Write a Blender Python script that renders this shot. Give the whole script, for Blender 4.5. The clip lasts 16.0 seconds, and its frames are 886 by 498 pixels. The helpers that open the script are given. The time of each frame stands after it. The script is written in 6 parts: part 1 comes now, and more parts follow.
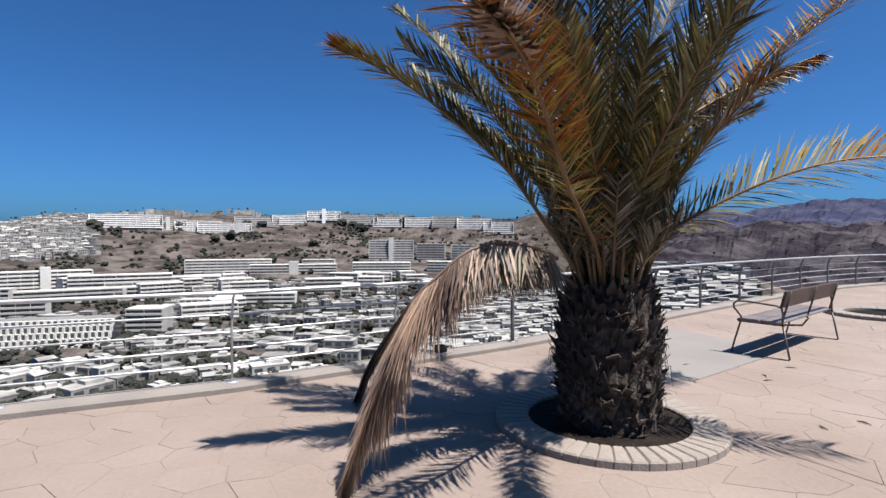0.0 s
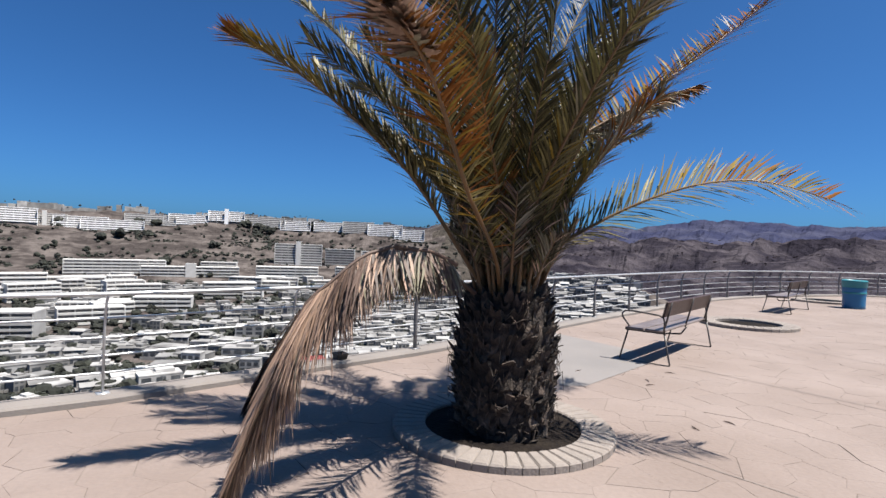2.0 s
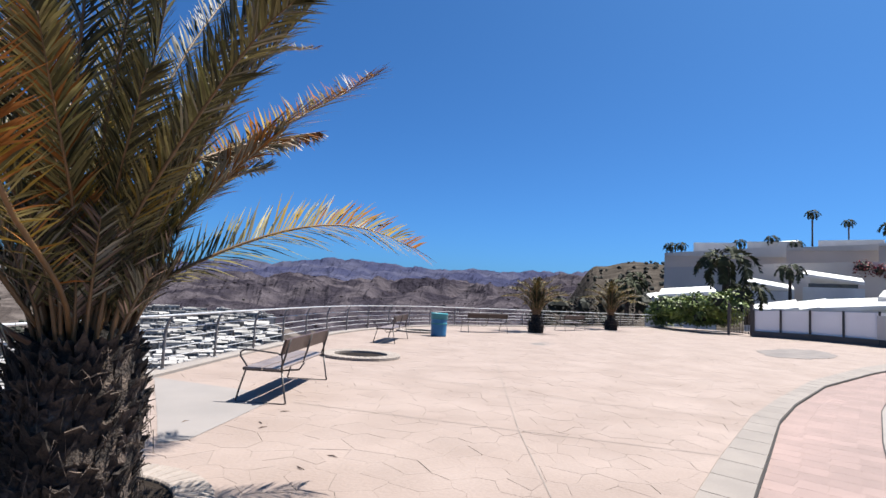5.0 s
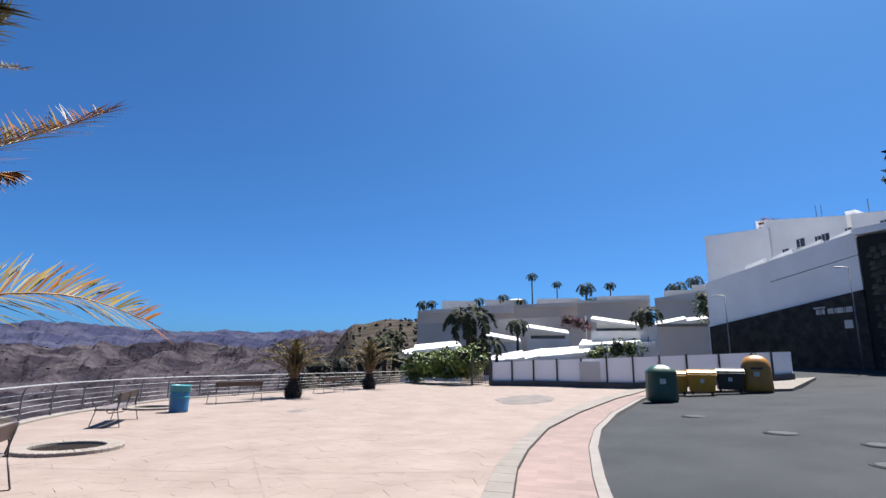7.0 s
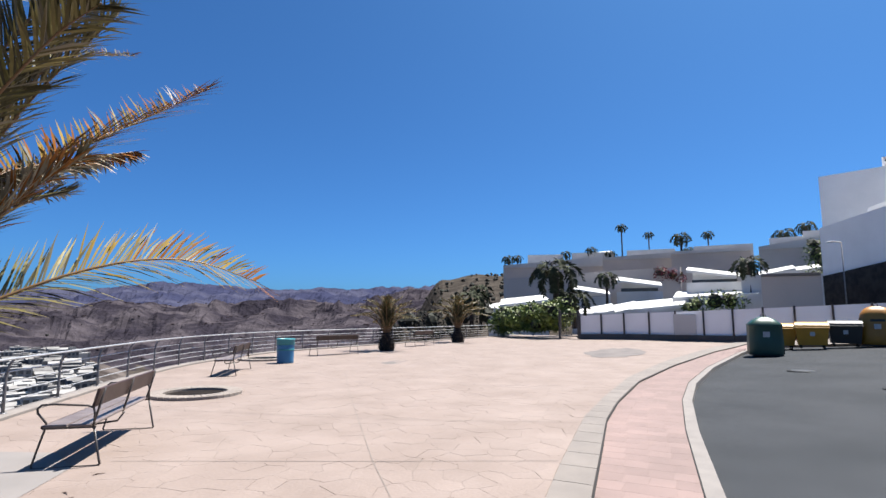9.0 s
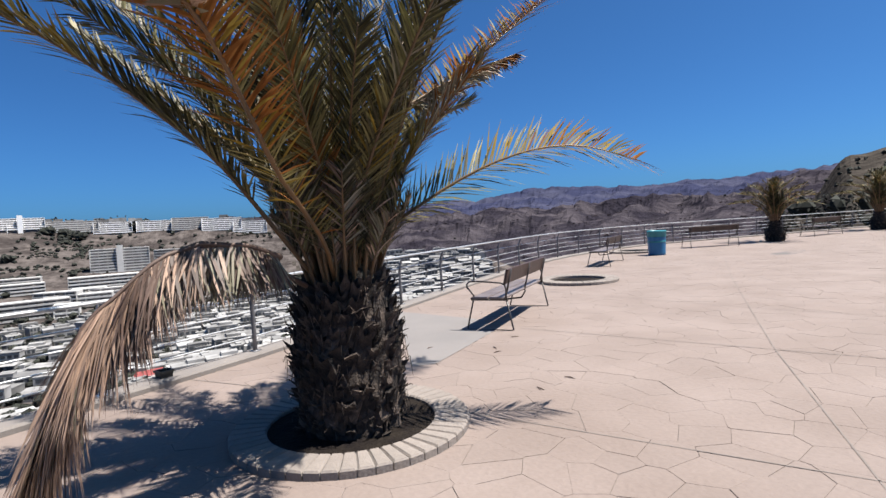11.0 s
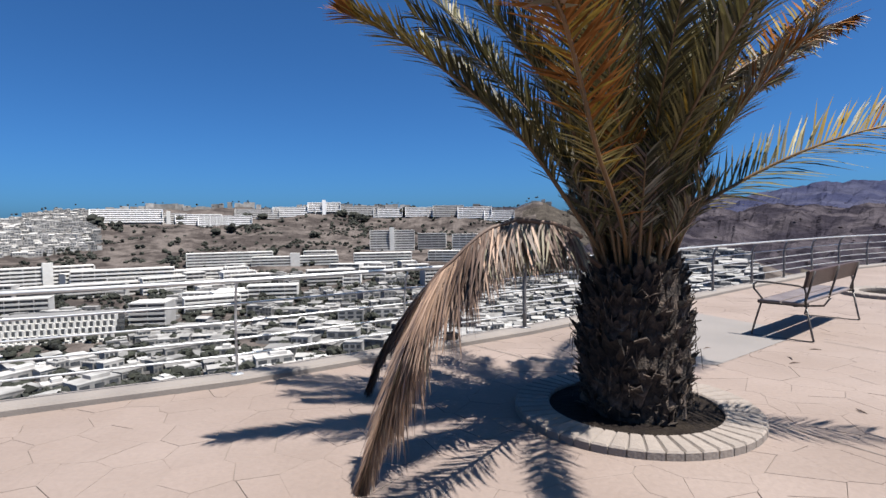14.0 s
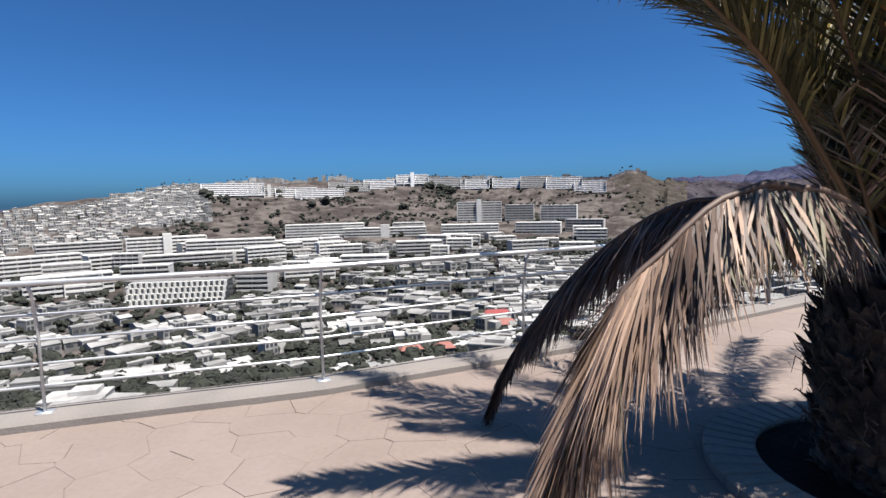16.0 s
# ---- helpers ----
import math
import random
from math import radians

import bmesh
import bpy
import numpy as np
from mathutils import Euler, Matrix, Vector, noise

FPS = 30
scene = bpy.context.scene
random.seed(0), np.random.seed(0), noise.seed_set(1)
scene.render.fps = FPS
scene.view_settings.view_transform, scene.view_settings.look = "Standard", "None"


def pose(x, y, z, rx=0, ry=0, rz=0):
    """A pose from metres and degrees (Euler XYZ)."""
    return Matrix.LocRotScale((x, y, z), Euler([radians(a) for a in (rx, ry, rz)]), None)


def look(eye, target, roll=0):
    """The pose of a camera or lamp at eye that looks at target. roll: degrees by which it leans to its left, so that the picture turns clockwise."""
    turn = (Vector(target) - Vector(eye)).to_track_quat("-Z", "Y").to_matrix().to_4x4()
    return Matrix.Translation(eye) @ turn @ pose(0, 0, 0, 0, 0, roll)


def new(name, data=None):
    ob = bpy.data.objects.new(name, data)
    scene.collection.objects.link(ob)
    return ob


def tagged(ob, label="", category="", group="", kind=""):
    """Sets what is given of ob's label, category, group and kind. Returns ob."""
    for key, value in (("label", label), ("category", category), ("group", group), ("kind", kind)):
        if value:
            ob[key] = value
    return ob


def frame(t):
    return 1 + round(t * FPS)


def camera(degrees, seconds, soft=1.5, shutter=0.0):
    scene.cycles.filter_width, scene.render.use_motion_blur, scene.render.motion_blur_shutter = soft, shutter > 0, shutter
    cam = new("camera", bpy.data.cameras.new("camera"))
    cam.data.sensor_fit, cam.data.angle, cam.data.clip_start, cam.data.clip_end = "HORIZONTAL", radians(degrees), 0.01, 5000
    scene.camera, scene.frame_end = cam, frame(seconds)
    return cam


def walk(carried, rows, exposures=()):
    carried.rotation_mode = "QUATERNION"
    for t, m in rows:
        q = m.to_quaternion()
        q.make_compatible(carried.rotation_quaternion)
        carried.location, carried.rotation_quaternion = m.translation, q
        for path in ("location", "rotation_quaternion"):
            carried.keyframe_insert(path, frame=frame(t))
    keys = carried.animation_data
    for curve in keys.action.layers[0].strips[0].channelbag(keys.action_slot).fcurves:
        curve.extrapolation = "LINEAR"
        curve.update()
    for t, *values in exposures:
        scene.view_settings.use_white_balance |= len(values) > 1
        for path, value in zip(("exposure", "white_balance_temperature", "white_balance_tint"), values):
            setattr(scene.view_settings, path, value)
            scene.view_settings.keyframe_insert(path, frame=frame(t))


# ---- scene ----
cam = camera(79.1, 16.0)
PATH = [
    (0, (0.13, 0.449, 1.488), (0.13, 2.448, 1.437), 0.2),
    (0.5, (0.192, 0.505, 1.479), (0.359, 2.498, 1.438), 0.8),
    (1, (0.219, 0.531, 1.469), (0.523, 2.507, 1.452), 2.1),
    (1.5, (0.193, 0.507, 1.48), (0.499, 2.483, 1.46), 1.7),
    (2, (0.206, 0.512, 1.469), (0.537, 2.484, 1.452), 2.1),
    (2.5, (0.246, 0.502, 1.499), (0.757, 2.435, 1.536), 2.0),
    (3, (0.256, 0.391, 1.55), (0.915, 2.279, 1.607), 2.8),
    (3.5, (0.304, 0.451, 1.531), (0.848, 2.375, 1.585), 2.2),
    (4, (0.365, 0.474, 1.54), (1.181, 2.298, 1.625), 2.3),
    (4.5, (0.31, 0.485, 1.548), (1.437, 2.135, 1.624), 2.6),
    (5, (0.444, 0.6, 1.516), (1.896, 1.964, 1.688), 3.3),
    (5.2, (0.505, 0.597, 1.522), (2.052, 1.848, 1.724), 3.7),
    (7.3, (0.598, 0.735, 1.625), (2.466, 1.28, 2.089), 0.2),
    (7.5, (0.595, 0.741, 1.618), (2.456, 1.267, 2.127), 0.1),
    (8, (0.543, 0.682, 1.636), (2.362, 1.247, 2.248), -0.3),
    (8.2, (0.552, 0.677, 1.637), (2.379, 1.289, 2.174), 0.0),
    (10.3, (0.472, 0.643, 1.522), (1.843, 2.099, 1.474), -2.2),
    (10.5, (0.468, 0.697, 1.498), (1.69, 2.279, 1.437), -2.2),
    (11, (0.402, 0.757, 1.478), (1.262, 2.561, 1.386), -3.2),
    (11.5, (0.36, 0.726, 1.481), (1.129, 2.568, 1.36), -3.0),
    (12, (0.312, 0.669, 1.51), (0.953, 2.563, 1.497), -3.0),
    (12.5, (0.242, 0.503, 1.483), (0.635, 2.463, 1.54), -1.9),
    (13, (0.182, 0.527, 1.457), (0.286, 2.524, 1.413), -0.6),
    (13.5, (0.106, 0.555, 1.411), (0.077, 2.552, 1.308), -0.2),
    (14, (0.031, 0.684, 1.422), (0.027, 2.682, 1.331), -0.8),
    (14.5, (-0.001, 0.907, 1.434), (-0.076, 2.905, 1.429), -0.1),
    (15, (0.008, 1.197, 1.485), (-0.241, 3.173, 1.303), -0.0),
    (15.5, (-0.168, 1.488, 1.455), (-0.488, 3.456, 1.309), -0.2),
    (16, (-0.341, 1.847, 1.422), (-0.667, 3.811, 1.231), -1.2),
]
walk(cam, [(t, look(eye, target, roll)) for t, eye, target, roll in PATH],
     exposures=((0.0, 1.20), (3.0, 1.20), (3.5, 1.24), (4.0, 1.46), (5.2, 1.50), (7.5, 1.42), (8.2, 1.56), (10.3, 1.13), (11.5, 1.26), (13.0, 1.20), (16.0, 1.18)))

# ---- light ----
SUN_AZ, SUN_EL = 116.0, 67.0
world = bpy.data.worlds.new("sky_world")
scene.world = world
world.use_nodes = True
wn = world.node_tree.nodes
sky = wn.new("ShaderNodeTexSky")
sky.sky_type = "NISHITA"
sky.sun_disc = False
sky.sun_elevation = radians(SUN_EL)
sky.sun_rotation = radians(SUN_AZ)
sky.altitude = 0
sky.air_density, sky.dust_density, sky.ozone_density = 0.6, 1.5, 4.0
wn["Background"].inputs["Strength"].default_value = 0.063
deep = wn.new("ShaderNodeMixRGB")
deep.blend_type = "MULTIPLY"
deep.inputs["Fac"].default_value = 1.0
deep.inputs["Color2"].default_value = (0.285, 0.64, 0.96, 1)
world.node_tree.links.new(sky.outputs["Color"], deep.inputs["Color1"])
world.node_tree.links.new(deep.outputs["Color"], wn["Background"].inputs["Color"])
sun = new("sun", bpy.data.lights.new("sun", "SUN"))
sun.data.energy, sun.data.angle, sun.data.color = 5.0, radians(0.53), (1.0, 0.95, 0.88)
sd = Vector((math.sin(radians(SUN_AZ)) * math.cos(radians(SUN_EL)), math.cos(radians(SUN_AZ)) * math.cos(radians(SUN_EL)), math.sin(radians(SUN_EL))))
sun.matrix_world = look(sd * 50, (0, 0, 0))

# ---- materials ----


def mat(name, base, second=None, scale=3.0, rough=0.8, metal=0.0, bump=0.0, bscale=40.0, fine=0.12, rand=0.0, island=0.0, detail=6.0, spread=(0.35, 0.65), spec=0.5, thin=0.0, bdist=0.02, place=False):
    """Two-scale noise colour between base and second, fine speckle, bump, and a per-piece brightness shift."""
    m = bpy.data.materials.new(name)
    m.use_nodes = True
    nt = m.node_tree
    n, l = nt.nodes, nt.links
    b = n["Principled BSDF"]
    b.inputs["Roughness"].default_value = rough
    b.inputs["Metallic"].default_value = metal
    b.inputs["Specular IOR Level"].default_value = spec
    co = n.new("ShaderNodeNewGeometry" if place else "ShaderNodeTexCoord")
    where = co.outputs["Position" if place else "Object"]
    t1 = n.new("ShaderNodeTexNoise")
    t1.inputs["Scale"].default_value, t1.inputs["Detail"].default_value = scale, detail
    l.new(where, t1.inputs["Vector"])
    ramp = n.new("ShaderNodeMapRange")
    ramp.inputs["From Min"].default_value, ramp.inputs["From Max"].default_value = spread
    l.new(t1.outputs["Fac"], ramp.inputs["Value"])
    mix = n.new("ShaderNodeMixRGB")
    mix.inputs["Color1"].default_value = (*base, 1)
    mix.inputs["Color2"].default_value = (*(second or [c * 0.75 for c in base]), 1)
    l.new(ramp.outputs["Result"], mix.inputs["Fac"])
    t2 = n.new("ShaderNodeTexNoise")
    t2.inputs["Scale"].default_value, t2.inputs["Detail"].default_value = bscale, 8.0 if bdist > 0.1 else 3.0
    l.new(where, t2.inputs["Vector"])
    val = n.new("ShaderNodeMapRange")
    val.inputs["To Min"].default_value, val.inputs["To Max"].default_value = 1 - fine, 1 + fine
    l.new(t2.outputs["Fac"], val.inputs["Value"])
    hsv = n.new("ShaderNodeHueSaturation")
    l.new(mix.outputs["Color"], hsv.inputs["Color"])
    out = val.outputs["Result"]
    for amount, node, socket in ((rand, "ShaderNodeObjectInfo", "Random"), (island, "ShaderNodeNewGeometry", "Random Per Island")):
        if amount:
            src = n.new(node)
            rg = n.new("ShaderNodeMapRange")
            rg.inputs["To Min"].default_value, rg.inputs["To Max"].default_value = 1 - amount, 1 + amount
            l.new(src.outputs[socket], rg.inputs["Value"])
            mu = n.new("ShaderNodeMath")
            mu.operation = "MULTIPLY"
            l.new(out, mu.inputs[0])
            l.new(rg.outputs["Result"], mu.inputs[1])
            out = mu.outputs["Value"]
    l.new(out, hsv.inputs["Value"])
    l.new(hsv.outputs["Color"], b.inputs["Base Color"])
    if thin:
        # light passing through thin leaves
        tr = n.new("ShaderNodeBsdfTranslucent")
        l.new(hsv.outputs["Color"], tr.inputs["Color"])
        ms = n.new("ShaderNodeMixShader")
        ms.inputs["Fac"].default_value = thin
        l.new(b.outputs["BSDF"], ms.inputs[1])
        l.new(tr.outputs["BSDF"], ms.inputs[2])
        l.new(ms.outputs["Shader"], n["Material Output"].inputs["Surface"])
    if bump:
        bp = n.new("ShaderNodeBump")
        bp.inputs["Strength"].default_value, bp.inputs["Distance"].default_value = bump, bdist
        l.new(t2.outputs["Fac"], bp.inputs["Height"])
        l.new(bp.outputs["Normal"], b.inputs["Normal"])
    return m


M = dict(
    stone=mat("stamped_concrete", (0.164, 0.126, 0.107), (0.200, 0.158, 0.138), 0.9, 0.85, bump=0.3, bscale=26, fine=0.11, rand=0.035, detail=9, spread=(0.32, 0.66), place=True),
    stones=mat("stamped_concrete_far", (0.164, 0.126, 0.107), (0.200, 0.158, 0.138), 0.9, 0.85, bump=0.25, bscale=26, fine=0.11, island=0.035, detail=9, spread=(0.32, 0.66), place=True),
    grout=mat("joint_dirt", (0.130, 0.106, 0.093), (0.186, 0.155, 0.134), 1.5, 0.95, fine=0.2),
    joint=mat("joint_seal", (0.139, 0.116, 0.103), (0.175, 0.147, 0.130), 2, 0.9),
    curb=mat("fence_kerb_concrete", (0.190, 0.169, 0.154), (0.159, 0.141, 0.130), 2, 0.9, bump=0.2, bscale=60),
    slab=mat("border_slab", (0.162, 0.142, 0.127), (0.138, 0.121, 0.109), 2.5, 0.85, bump=0.2, bscale=80, rand=0.06),
    red=mat("red_pavement", (0.196, 0.138, 0.125), (0.164, 0.117, 0.106), 1.2, 0.85, bump=0.2, bscale=60, rand=0.04, island=0.09),
    kerb=mat("kerb_stone", (0.180, 0.163, 0.151), (0.150, 0.136, 0.127), 3, 0.85, bump=0.2),
    asphalt=mat("asphalt", (0.021, 0.024, 0.028), (0.031, 0.034, 0.039), 0.5, 0.85, bump=0.5, bscale=120, fine=0.3, spec=0.2),
    worn=mat("dark_patch", (0.099, 0.087, 0.083), (0.137, 0.120, 0.111), 1.5, 0.9),
    steel=mat("galvanised_steel", (0.56, 0.565, 0.57), (0.44, 0.445, 0.45), 8, 0.36, metal=0.5, fine=0.08),
    post=mat("weathered_steel", (0.194, 0.194, 0.202), (0.123, 0.123, 0.132), 8, 0.5, metal=0.5),
    black=mat("black_painted_tube", (0.028, 0.024, 0.024), (0.048, 0.040, 0.036), 10, 0.4, fine=0.2),
    wood=mat("bench_wood", (0.036, 0.020, 0.016), (0.054, 0.030, 0.024), 5, 0.5, bump=0.3, bscale=25, rand=0.1),
    # paler copy of the bench wood paints in sun shining on the seat
    seatwood=mat("sunlit_seat_wood", (0.167, 0.139, 0.130), (0.118, 0.093, 0.086), 6, 0.45, bump=0.3, bscale=25, rand=0.1),
    patch=mat("smooth_concrete", (0.148, 0.136, 0.130), (0.172, 0.156, 0.148), 1.2, 0.85, bump=0.1, bscale=50, fine=0.06),
    redroof=mat("red_painted_sheet", (0.240, 0.044, 0.040), (0.192, 0.040, 0.036), 2, 0.5),
    # soil colour also carries the shade of a deep planter hole
    soil=mat("dark_soil_hole_shade", (0.008, 0.006, 0.006), (0.018, 0.014, 0.011), 6, 0.95, bump=1.0, bscale=30, fine=0.4, spec=0.1),
    brick=mat("planter_paver", (0.225, 0.193, 0.171), (0.184, 0.158, 0.139), 4, 0.9, bump=0.3, bscale=60, rand=0.08),
    bark=mat("palm_bark", (0.014, 0.010, 0.008), (0.084, 0.062, 0.048), 9, 0.95, bump=1.0, bscale=60, fine=0.5, rand=0.6, spread=(0.4, 0.7)),
    # near-black core colour paints the shade in gaps between leaf bases
    core=mat("palm_fibre_gap_shade", (0.006, 0.005, 0.004), (0.017, 0.013, 0.010), 12, 0.95, bump=1.0, bscale=60),
    leaf=mat("leaf_green", (0.080, 0.074, 0.028), (0.160, 0.132, 0.055), 2.0, 0.5, fine=0.15, island=0.7, spec=0.2, thin=0.12),
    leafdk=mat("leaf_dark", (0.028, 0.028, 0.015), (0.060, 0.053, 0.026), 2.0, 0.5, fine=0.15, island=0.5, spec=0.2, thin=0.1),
    palmfar=mat("far_palm_leaf", (0.021, 0.027, 0.014), (0.040, 0.046, 0.022), 1.0, 0.75, island=0.4, spec=0.2),
    leafye=mat("leaf_yellow", (0.200, 0.130, 0.022), (0.150, 0.108, 0.026), 3.0, 0.65, island=0.35, thin=0.12, spec=0.08),
    leafbr=mat("leaf_brown", (0.165, 0.066, 0.020), (0.215, 0.098, 0.034), 3.0, 0.5, island=0.35, thin=0.1, spec=0.0),
    # pale dried leaflets, and sun glints painted among the green ones
    leafpale=mat("leaf_pale_and_glint", (0.235, 0.210, 0.160), (0.150, 0.138, 0.092), 3.0, 0.65, island=0.5, spec=0.15),
    dead=mat("leaf_dead", (0.275, 0.178, 0.126), (0.335, 0.232, 0.172), 4.0, 0.6, island=0.35, thin=0.15),
    deaddk=mat("leaf_dead_dark", (0.054, 0.032, 0.023), (0.104, 0.066, 0.050), 4.0, 0.6, island=0.4),
    stalk=mat("frond_stalk", (0.165, 0.085, 0.032), (0.100, 0.058, 0.024), 5.0, 0.5),
    bluebin=mat("blue_plastic", (0.007, 0.113, 0.254), (0.009, 0.126, 0.282), 3, 0.45, fine=0.05),
    teal=mat("teal_plastic", (0.014, 0.197, 0.239), None, 3, 0.45, fine=0.05),
    white=mat("white_render", (0.86, 0.85, 0.84), (0.78, 0.77, 0.76), 0.4, 0.85, fine=0.05, rand=0.04),
    offwhite=mat("weathered_render", (0.521, 0.507, 0.486), (0.450, 0.437, 0.415), 0.3, 0.85, fine=0.06, rand=0.1),
    house=mat("house_render", (0.275, 0.268, 0.260), (0.125, 0.120, 0.116), 0.10, 0.85, fine=0.12, rand=0.4, island=0.4),
    village=mat("village_render", (0.33, 0.318, 0.302), (0.175, 0.166, 0.158), 0.12, 0.85, fine=0.1, rand=0.25, island=0.4),
    scrub=mat("dry_scrub_slope", (0.032, 0.028, 0.025), (0.066, 0.057, 0.049), 0.08, 0.95, bump=1.0, bscale=0.3, fine=0.5, detail=14, bdist=2.0, spec=0.0),
    hillwhite=mat("hillside_render", (0.62, 0.615, 0.61), (0.50, 0.495, 0.49), 0.4, 0.85, fine=0.06, rand=0.08),
    hotelw=mat("weathered_hotel_render", (0.400, 0.388, 0.372), (0.320, 0.308, 0.296), 0.1, 0.85, fine=0.08, rand=0.15),
    glass=mat("window_dark", (0.040, 0.044, 0.052), (0.072, 0.076, 0.080), 0.5, 0.25, fine=0.1),
    # shade under the balconies is put into this dark wall colour
    shadeband=mat("balcony_recess_shade", (0.080, 0.076, 0.076), (0.128, 0.120, 0.120), 0.2, 0.7, fine=0.3),
    rock=mat("dry_hillside", (0.046, 0.039, 0.037), (0.098, 0.084, 0.078), 0.03, 0.95, bump=1.0, bscale=0.12, fine=0.5, detail=14, spread=(0.42, 0.60), bdist=4.0, spec=0.0),
    # distance haze is put into the blue-violet base colour of the farthest mountains
    far=mat("far_mountain_haze", (0.028, 0.031, 0.060), (0.048, 0.050, 0.080), 0.004, 0.95, fine=0.35, bump=1.0, bscale=0.012, detail=14, spread=(0.42, 0.6), bdist=40.0, spec=0.0),
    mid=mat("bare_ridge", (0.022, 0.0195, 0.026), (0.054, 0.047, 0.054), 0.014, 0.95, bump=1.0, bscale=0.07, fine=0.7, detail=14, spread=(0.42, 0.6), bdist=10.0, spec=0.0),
    ledge=mat("dark_rock_ledge", (0.014, 0.011, 0.013), (0.030, 0.023, 0.025), 0.1, 0.95, fine=0.3, spec=0.0),
    # paled blue base colour paints in the haze over the sea
    sea=mat("sea", (0.09, 0.17, 0.27), (0.08, 0.155, 0.25), 0.01, 0.9, spec=0.0),
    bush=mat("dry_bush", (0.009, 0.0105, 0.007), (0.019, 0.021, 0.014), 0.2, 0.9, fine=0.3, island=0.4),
    hedge=mat("hedge_leaf", (0.128, 0.168, 0.024), (0.060, 0.092, 0.018), 1.5, 0.6, fine=0.25, island=0.45),
    stonewall=mat("volcanic_stone", (0.024, 0.021, 0.018), (0.080, 0.062, 0.048), 0.8, 0.9, bump=0.5, fine=0.25, rand=0.6),
    stonedk=mat("dark_base_stone", (0.013, 0.011, 0.010), (0.040, 0.033, 0.027), 1.6, 0.9, bump=1.0, bscale=2.5, fine=0.45, bdist=0.08),
    mortar=mat("dark_mortar", (0.016, 0.014, 0.014), None, 2, 0.95),
    retain=mat("retaining_wall_render", (0.52, 0.46, 0.41), (0.43, 0.38, 0.34), 0.15, 0.9, fine=0.12, bump=0.2),
    plinth=mat("dark_plinth", (0.090, 0.085, 0.082), None, 1.0, 0.9),
    green=mat("green_container", (0.010, 0.048, 0.036), (0.013, 0.060, 0.044), 2, 0.45),
    yellow=mat("yellow_container", (0.46, 0.215, 0.012), (0.40, 0.185, 0.012), 2, 0.45),
    amber=mat("amber_container", (0.36, 0.155, 0.016), (0.30, 0.13, 0.014), 2, 0.45),
    darkbin=mat("dark_container", (0.014, 0.016, 0.016), None, 2, 0.5),
    tyre=mat("black_rubber", (0.016, 0.016, 0.016), None, 4, 0.8),
    redtile=mat("red_roof", (0.240, 0.096, 0.080), (0.192, 0.080, 0.064), 0.4, 0.85),
    flower=mat("bougainvillea", (0.240, 0.024, 0.048), (0.096, 0.064, 0.024), 1.5, 0.7, island=0.4),
    label=mat("printed_label", (0.480, 0.480, 0.464), None, 4, 0.6),
    valleyroad=mat("valley_road", (0.128, 0.124, 0.124), (0.160, 0.156, 0.152), 0.05, 0.9),
)

# ---- building helpers ----


def mesh_of(name, verts, faces, *mats, idx=None, smooth=False):
    me = bpy.data.meshes.new(name)
    me.from_pydata([tuple(v) for v in verts], [], faces)
    for m in mats:
        me.materials.append(m)
    if idx is not None:
        me.polygons.foreach_set("material_index", idx)
    if smooth:
        me.polygons.foreach_set("use_smooth", [True] * len(me.polygons))
    me.update()
    return me


def thing(name, label, category, loc=(0, 0, 0), rz=0.0, data=None, group="", kind=""):
    ob = new(name, data)
    ob.location = loc
    ob.rotation_euler = (0, 0, radians(rz))
    return tagged(ob, label, category, group, kind)


def part(name, me, parent, label="", m=None, kind=""):
    ob = new(name, me)
    ob.parent = parent
    if m is not None:
        ob.matrix_basis = m
    return tagged(ob, label, kind=kind)


